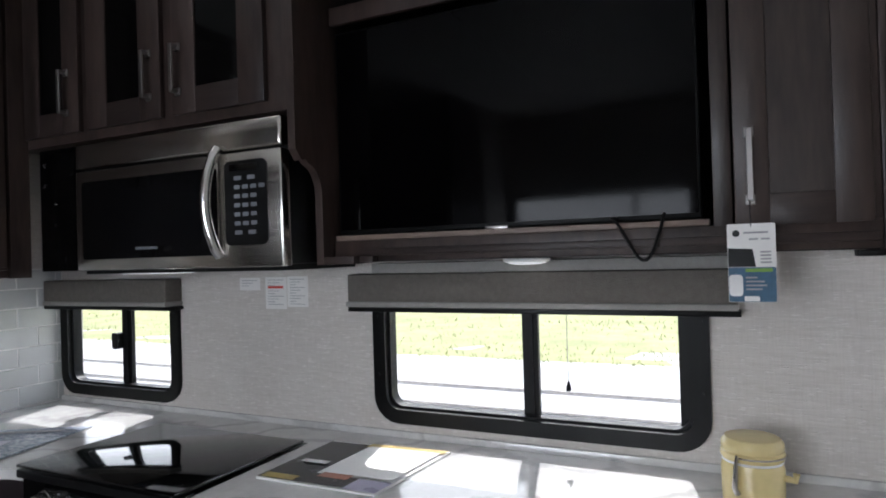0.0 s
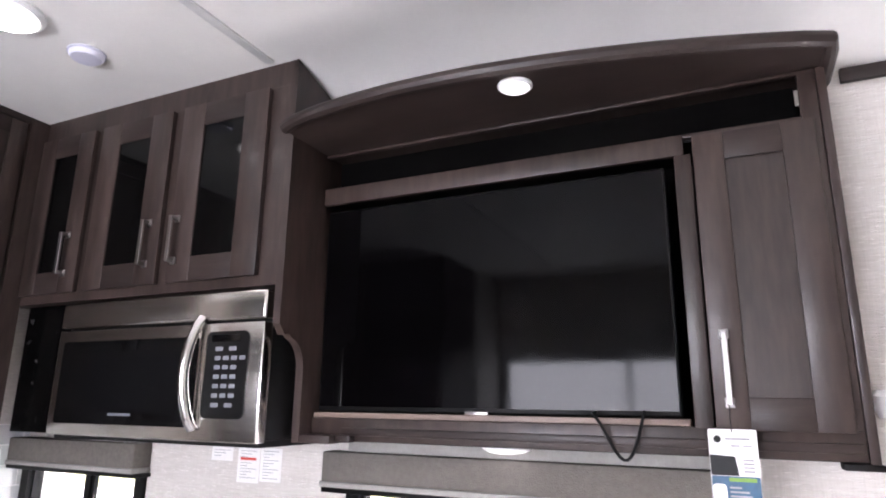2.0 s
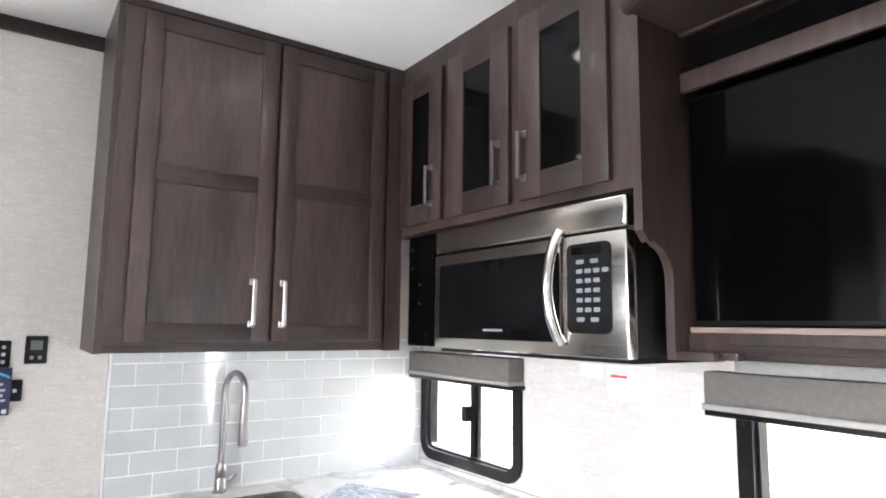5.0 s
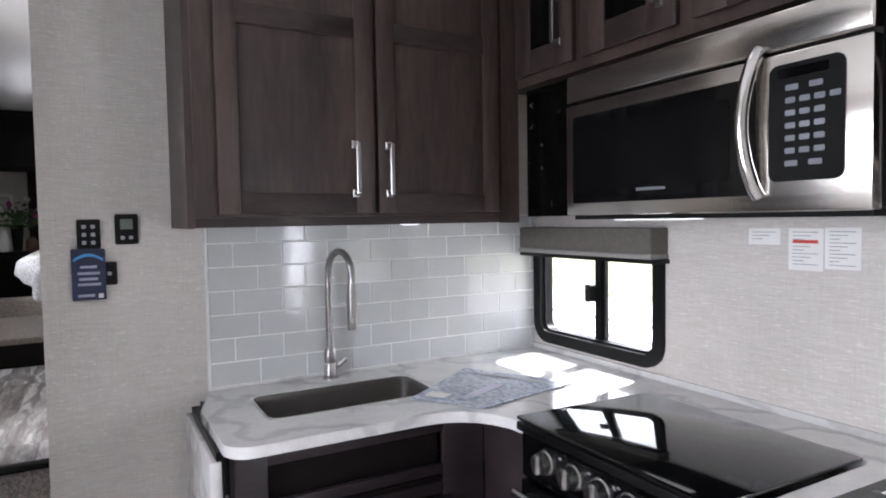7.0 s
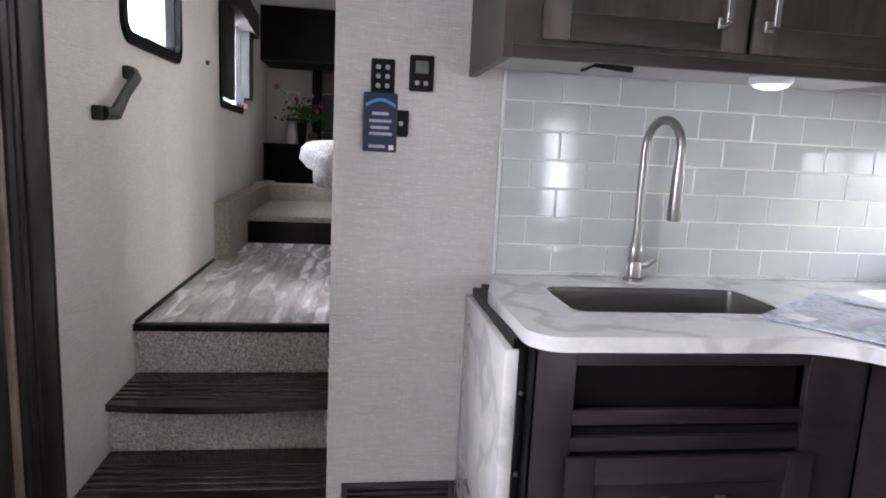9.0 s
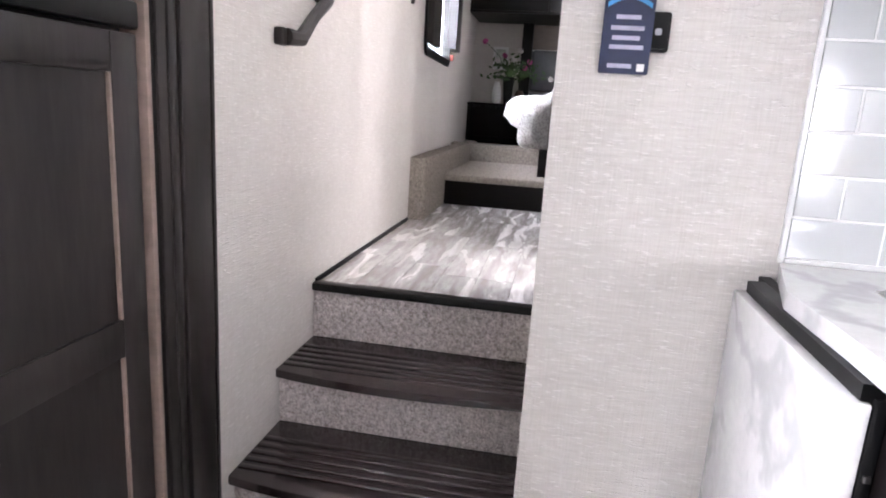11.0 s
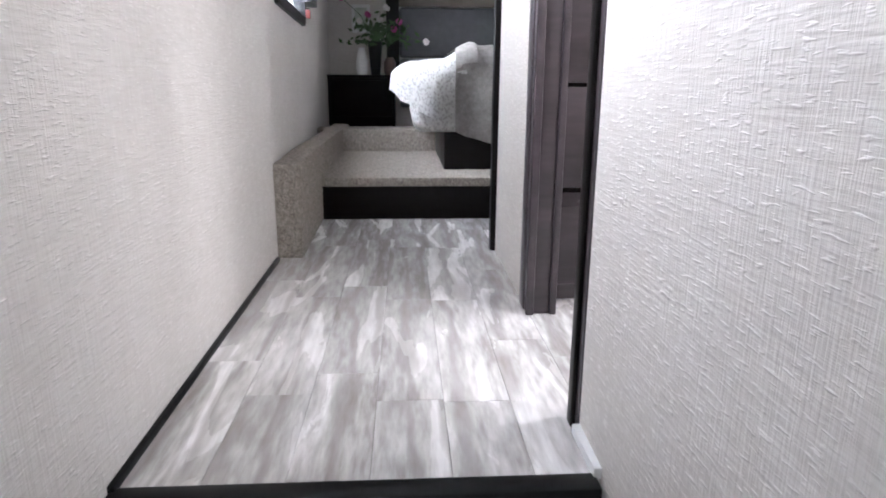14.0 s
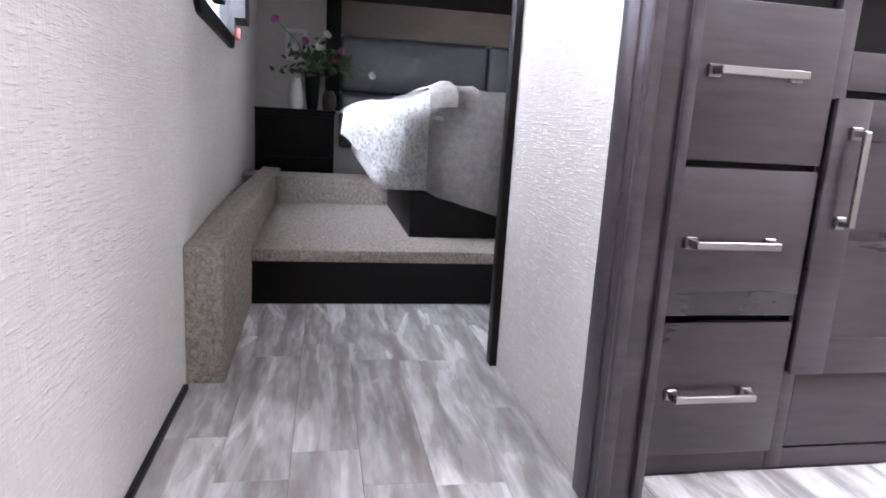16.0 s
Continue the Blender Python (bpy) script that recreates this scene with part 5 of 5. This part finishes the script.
part("countertop", B(-4.97, XD + 0.02, 0.375, 1.2, 1.551, 1.58, bev=0.004), mat("dark_laminate", (0.03, 0.04, 0.04), 0.25), vc, "dark laminate top")
pull(vd, (XD + 0.018, 0.419, 1.105), (XD + 0.018, 0.419, 1.272), (1, 0, 0))

# ---- bedroom ----
pile("curb_carpet", [((-4.985, -0.872, H), (0, 0.092, 0), (0, 0, 0.345), (1, 0, 0)), ((-4.985, -0.780, H), (-2.3, -0.04, 0), (0, 0, 0.345), (0, 1, 0)), ((-4.985, -0.872, H + 0.345), (0, 0.092, 0), (-2.3, -0.03, 0), (0, 0, 1))], None, "beige carpeted low curb along the wall", "curb", 0.011)
structure("curb", B(-7.3, -4.99, -0.90, -0.80, H - 0.1, H + 0.343), CARPET, "core of the carpeted curb", "curb")
structure("bedroom_floor", boxes([(-8.5, -5.69, -1.1, 1.9, 0.4, 0.773), (-7.12, -6.885, -1.1, -0.2, 0.773, 0.915)]), CARPET, "raised bedroom floor", "floor")
pile("bedroom_carpet", [((-5.668, -0.80, 0.775), (0, 1.3, 0), (-1.22, 0, 0), (0, 0, 1)), ((-6.885, -0.9, 0.775), (0, 0.7, 0), (0, 0, 0.142), (1, 0, 0)), ((-6.885, -0.98, 0.917), (0, 0.78, 0), (-0.24, 0, 0), (0, 0, 1)), ((-5.656, -0.80, 0.738), (0, 1.3, 0), (0, 0, 0.040), (1, 0, 0))], None, "beige cut-pile carpet of the raised bedroom", "carpet", 0.013)
structure("step_riser", B(-5.695, -5.665, -0.80, 1.9, H - 0.05, 0.74, bev=0.002), DARK, "dark wooden riser of the bedroom step", "riser")
nsd = thing("nightstand", (-8.3, -0.76, 0.775), "black wooden nightstand against the bedroom wall", "nightstand")
part("body", B(-8.49, -8.10, -1.03, -0.48, 0.776, 1.25, bev=0.003), DARK, nsd)
part("top", B(-8.495, -8.085, -1.033, -0.47, 1.25, 1.275, bev=0.004), DARK, nsd)
part("drawer", B(-8.102, -8.09, -1.01, -0.50, 0.94, 1.23, bev=0.003), DARK, nsd)
bed = thing("bed", (-7.1, 0.6, 0.775), "queen bed with a white patterned comforter on a black base", "bed")
part("base", B(-7.9, -5.95, -0.20, 1.5, 0.776, 0.965, bev=0.004), DARK, bed)
part("mattress", B(-8.0, -5.93, -0.36, 1.6, 0.966, 1.275, bev=0.06, seg=4), LINEN, bed)


def cover(name, y_lo, y_hi, lift, material, hem, label, lo_x=-7.6, side=True):
    """Bedding draped over the mattress: its top, its rounded edges and its hanging hem."""
    bm = bmesh.new()
    nu, nv = 56, 64
    grid = []
    for i in range(nu + 1):
        row = []
        y = y_lo + (y_hi - y_lo) * i / nu
        for j in range(nv + 1):
            s = j / nv
            drop = 1.32 - hem(y)
            run = -5.88 - lo_x
            total = run + drop
            d = s * total
            bend = 0.10
            if d < run - bend:
                x, z = lo_x + d, 1.325
            elif d < run + bend:
                a = (d - run + bend) / (2 * bend) * math.pi / 2
                x, z = -5.88 - bend + bend * math.sin(a), 1.325 - bend + bend * math.cos(a)
            else:
                x, z = -5.88 + 0.02 * math.sin(y * 17), 1.325 - bend - (d - run - bend)
            top = max(0, min(1, (z - 1.0) / 0.3))
            k = max(0, min(1, (y + 0.22) / 0.13))
            hump = 0.055 * k * k * (3 - 2 * k) - 0.02 * max(0, min(1, (y + 0.05) / 0.25))
            ridge = 0.016 * math.exp(-((y + 0.075 - 0.25 * (1.32 - z)) / 0.03) ** 2) + 0.012 * math.exp(-((y - 0.03 - 0.1 * (1.32 - z)) / 0.025) ** 2)
            fold = 0.018 * noise.noise((x * 3.1, y * 4.3, z * 2.0)) + 0.010 * noise.noise((x * 9, y * 11, z * 6)) + ridge * top
            yy = y
            if side:
                e = max(0, (-0.22 - y) / 0.28)
                z -= 0.10 * e ** 4
                x -= 0.32 * e * e * max(0, min(1, (x + 6.6) / 0.7))
            row.append(bm.verts.new((x + fold + lift * 0.7, yy + fold, z + hump * top + fold + lift)))
        grid.append(row)
    for i in range(nu):
        for j in range(nv):
            bm.faces.new((grid[i][j], grid[i + 1][j], grid[i + 1][j + 1], grid[i][j + 1]))
    bmesh.ops.solidify(bm, geom=bm.faces[:], thickness=0.012)
    return part(name, bm, material, bed, label)


cover("comforter", -0.478, 0.40, 0.0, LINEN, lambda y: float(np.interp(y, [-0.478, -0.41, -0.18, 0.2, 0.4], [1.25, 1.13, 0.985, 0.87, 0.85])), "white patterned comforter")
cover("throw", -0.15, 1.55, 0.016, THROW, lambda y: 0.955 - 0.085 * max(0, min(1.3, (y + 0.15) / 0.30)), "greige folded throw", -6.7, False)
hbd = thing("headboard", (-8.45, 0.5, 1.0), "tufted grey upholstered headboard", "headboard")
for k in range(2):
    for j in range(2):
        part("cushion", B(-8.495, -8.42, -0.44 + j * 1.15, 0.70 + j * 1.15, 1.0 + 0.42 * k + 0.002, 1.0 + 0.42 * (k + 1) - 0.002, bev=0.03, seg=3), LEATHER, hbd)
structure("bedroom_panel", B(-8.499, -8.46, -0.44, 1.9, 1.845, 2.09), mat("brown_wall_board", (0.10, 0.075, 0.055), 0.5, scale=(2, 2, 8)), "brown board above the headboard", "panel")
ob_ = thing("overhead_cabinet", (-8.2, 0.4, 2.09), "black wooden overhead cabinets above the bed", "cabinet")
part("body", B(-8.499, -7.75, -1.02, 1.9, 2.095, 2.615), DARK, ob_)
for j in range(4):
    part("door", B(-7.752, -7.735, -0.99 + j * 0.72, -0.29 + j * 0.72, 2.115, 2.58, bev=0.004), DARK, ob_)
structure("bedroom_pier", B(-8.499, -8.40, -0.55, -0.44, 1.28, 2.095), DARK, "dark upright panel beside the headboard", "panel")
pic = thing("framed_picture", (-8.498, -0.765, 1.63), "white square framed picture on the bedroom wall", "picture")
pp = lambda u, v, e: (-8.499 + e, u, v)
part("frame", prism(bmesh.new(), rounded(-0.845, -0.69, 1.63, 1.86, 0.006, 2), pp, 0, 0.02, rounded(-0.82, -0.715, 1.655, 1.835, 0.004, 2)), WHITE, pic)
part("print", prism(bmesh.new(), rounded(-0.82, -0.715, 1.655, 1.835, 0.004, 2), pp, 0.001, 0.006), mat("pale_green_print", (0.5, 0.55, 0.48), 0.5, var=0.3, scale=(12, 12, 12)), pic)
vase = thing("flower_vase", (-8.22, -0.64, 1.275), "black vase with pink and white flowers on the nightstand", "vase")
VC = (-8.22, -0.64, 1.276)
part("pot", lathe(bmesh.new(), [(0.035, 0), (0.04, 0.02), (0.055, 0.2), (0.06, 0.26), (0.055, 0.265)], VC, 24), BLACK, vase)
rg = random.Random(11)
lv, st = bmesh.new(), bmesh.new()
heads = [(-0.26, 0.60, PETAL), (-0.05, 0.47, PETAL), (0.20, 0.42, PETAL), (0.04, 0.44, PETAL_W), (0.42, 0.26, PETAL_W), (0.10, 0.52, PETAL_W), (-0.12, 0.42, PETAL_W), (0.16, 0.36, PETAL)]
for dy, dz, m in heads:
    tube(st, [(VC[0], VC[1], VC[2] + 0.2), (VC[0] + 0.03, VC[1] + dy * 0.4, VC[2] + 0.22 + dz * 0.4), (VC[0] + 0.05, VC[1] + dy, VC[2] + dz)], 0.003, 5)
    fl = bmesh.new()
    for p in range(7):
        a = 2 * math.pi * p / 7 + rg.random()
        c = Vector((VC[0] + 0.06, VC[1] + dy, VC[2] + dz))
        o = Vector((rg.uniform(-0.3, 0.6), math.cos(a), math.sin(a))) * rg.uniform(0.018, 0.034)
        s = Vector((0, -math.sin(a), math.cos(a))) * 0.022
        fl.faces.new([fl.verts.new(q) for q in (c, c + o * 0.6 + s, c + o + Vector((0.01, 0, 0)), c + o * 0.6 - s)])
    part("flower", fl, m, vase)
for k in range(150):
    y = VC[1] + rg.gauss(0.05, 0.13)
    c = Vector((VC[0] + rg.uniform(-0.05, 0.1), y, VC[2] + 0.24 + abs(rg.gauss(0.06, 0.07))))
    d = Vector((rg.uniform(-.5, .5), rg.uniform(-1, 1), rg.uniform(-.4, 1))).normalized()
    s = d.cross(Vector((1, 0, 0))).normalized() * rg.uniform(0.008, 0.016)
    L = rg.uniform(0.04, 0.09)
    lv.faces.new([lv.verts.new(q) for q in (c, c + d * L * 0.5 + s, c + d * L, c + d * L * 0.5 - s)])
part("stems", st, LEAF, vase)
tagged(part("leaves", lv, LEAF, vase), kind="stuff")
part("exit_latch", B(-6.35, -6.31, slant(-6.33) + 0.014, slant(-6.33) + 0.04, 1.54, 1.585, bev=0.006), mat("dull_red_plastic", (0.30, 0.06, 0.05), 0.5), w6, "red emergency exit latch")
single("white_vase", lathe(bmesh.new(), [(0.034, 0), (0.047, 0.03), (0.048, 0.1), (0.036, 0.17), (0.025, 0.2), (0.028, 0.215)], (-8.18, -0.75, 1.276), 24), WHITE, "small white ceramic vase on the nightstand", "vase")
single("brown_jar", lathe(bmesh.new(), [(0.04, 0), (0.05, 0.03), (0.05, 0.1), (0.03, 0.14)], (-8.2, -0.52, 1.276), 20), TERRA, "small brown ceramic jar on the nightstand", "jar")
sur = thing("window_shade_box", (-5.9, -0.9, 1.5), "dark fabric valance with side boards round the bedroom window", "window valance")
sv = lambda u, v, e: (u, slant(u) + e, v)
part("top_box", prism(bmesh.new(), [(-6.62, 2.12), (-5.30, 2.12), (-5.30, 2.30), (-6.62, 2.30)], sv, 0.001, 0.10), BLIND, sur)
part("side_board", prism(bmesh.new(), [(-6.55, 1.62), (-6.28, 1.62), (-6.28, 2.12), (-6.55, 2.12)], sv, 0.001, 0.06), BLACK, sur)
part("blind_leg", prism(bmesh.new(), [(-5.55, 1.56), (-5.22, 1.56), (-5.22, 2.12), (-5.55, 2.12)], sv, 0.018, 0.05), BLIND, sur)

# ---- pieces: planks and tiles, last ----
def block_mesh(name, dx, dy, dz, material, bev):
    bm = B(-dx / 2, dx / 2, -dy / 2, dy / 2, -dz / 2, dz / 2)
    if bev:
        top = [e for e in bm.edges if all(v.co.z > 0 for v in e.verts)]
        bmesh.ops.bevel(bm, geom=top, offset=bev, segments=1, affect="EDGES")
    me = bpy.data.meshes.new(name)
    bm.to_mesh(me)
    bm.free()
    me.materials.append(material)
    return me


def piece(name, me, parent, at, rot=None):
    ob = bpy.data.objects.new(name, me)
    scene.collection.objects.link(ob)
    ob.parent = parent
    ob.location = at
    if rot:
        ob.rotation_euler = rot
    return ob


def planks(parent, x0, x1, y0, y1, z, w, length, seed, skip=None):
    r = random.Random(seed)
    cache = {}
    y = y0
    while y < y1 - 0.01:
        ww = min(w, y1 - y)
        x = x1 + r.uniform(0.0, length * 0.9)
        while x > x0:
            a, b = max(x - length, x0), min(x, x1)
            x -= length
            if b - a < 0.03 or (skip and skip((a + b) / 2, y + ww / 2)):
                continue
            key = (round(b - a, 2), round(ww, 3))
            if key not in cache:
                cache[key] = block_mesh("plank", key[0] - 0.0007, ww - 0.0007, 0.012, PLANK, 0.0006)
            piece("plank", cache[key], parent, ((a + b) / 2, y + ww / 2, z - 0.006))
        y += w


planks(floor_upper, -5.67, -3.60, -0.87, -0.055, H, 0.136, 0.62, 3)
planks(floor_upper, -4.485, -2.97, -0.055, 1.8, H, 0.136, 0.62, 4, lambda x, y: x > -3.74 and y < 0.0)
planks(floor_upper, -5.67, -5.06, -0.055, 0.9, H, 0.136, 0.62, 9)
planks(floor, XW, 2.6, -2.0, YW, 0.0, 0.136, 0.92, 6)
rows_z, tw, th_ = [ZC + 0.012 + k * 0.0833 for k in range(7)], 0.171, 0.0833
splash = structure("wall_tiles", B(XW + 0.0005, XW + 0.006, 0.388, YW - 0.001, ZC + 0.001, 1.545), GROUT, "white grouted backsplash behind the sink", "wall")
cache = {}
for k, z in enumerate(rows_z):
    y = 0.391 - (0.0855 if k % 2 else 0.0)
    h = min(th_ - 0.005, 1.543 - z)
    while y < YW - 0.02:
        a, b = max(y, 0.391), min(y + tw - 0.005, YW - 0.003)
        if b - a > 0.02:
            key = (round(b - a, 3), round(h, 3))
            if key not in cache:
                cache[key] = block_mesh("tile", key[1], key[0], 0.006, TILE, 0.0012)
            piece("tile", cache[key], splash, (XW + 0.0052, (a + b) / 2, z + h / 2), (random.Random(k * 31 + int(y * 100)).uniform(-0.004, 0.004), radians(90), 0))
        y += tw
structure("tile_edge", B(XW + 0.0005, XW + 0.014, 0.379, 0.3885, ZC + 0.001, 1.545, bev=0.002), WHITE, "white plastic edge strip beside the tiles", "trim")
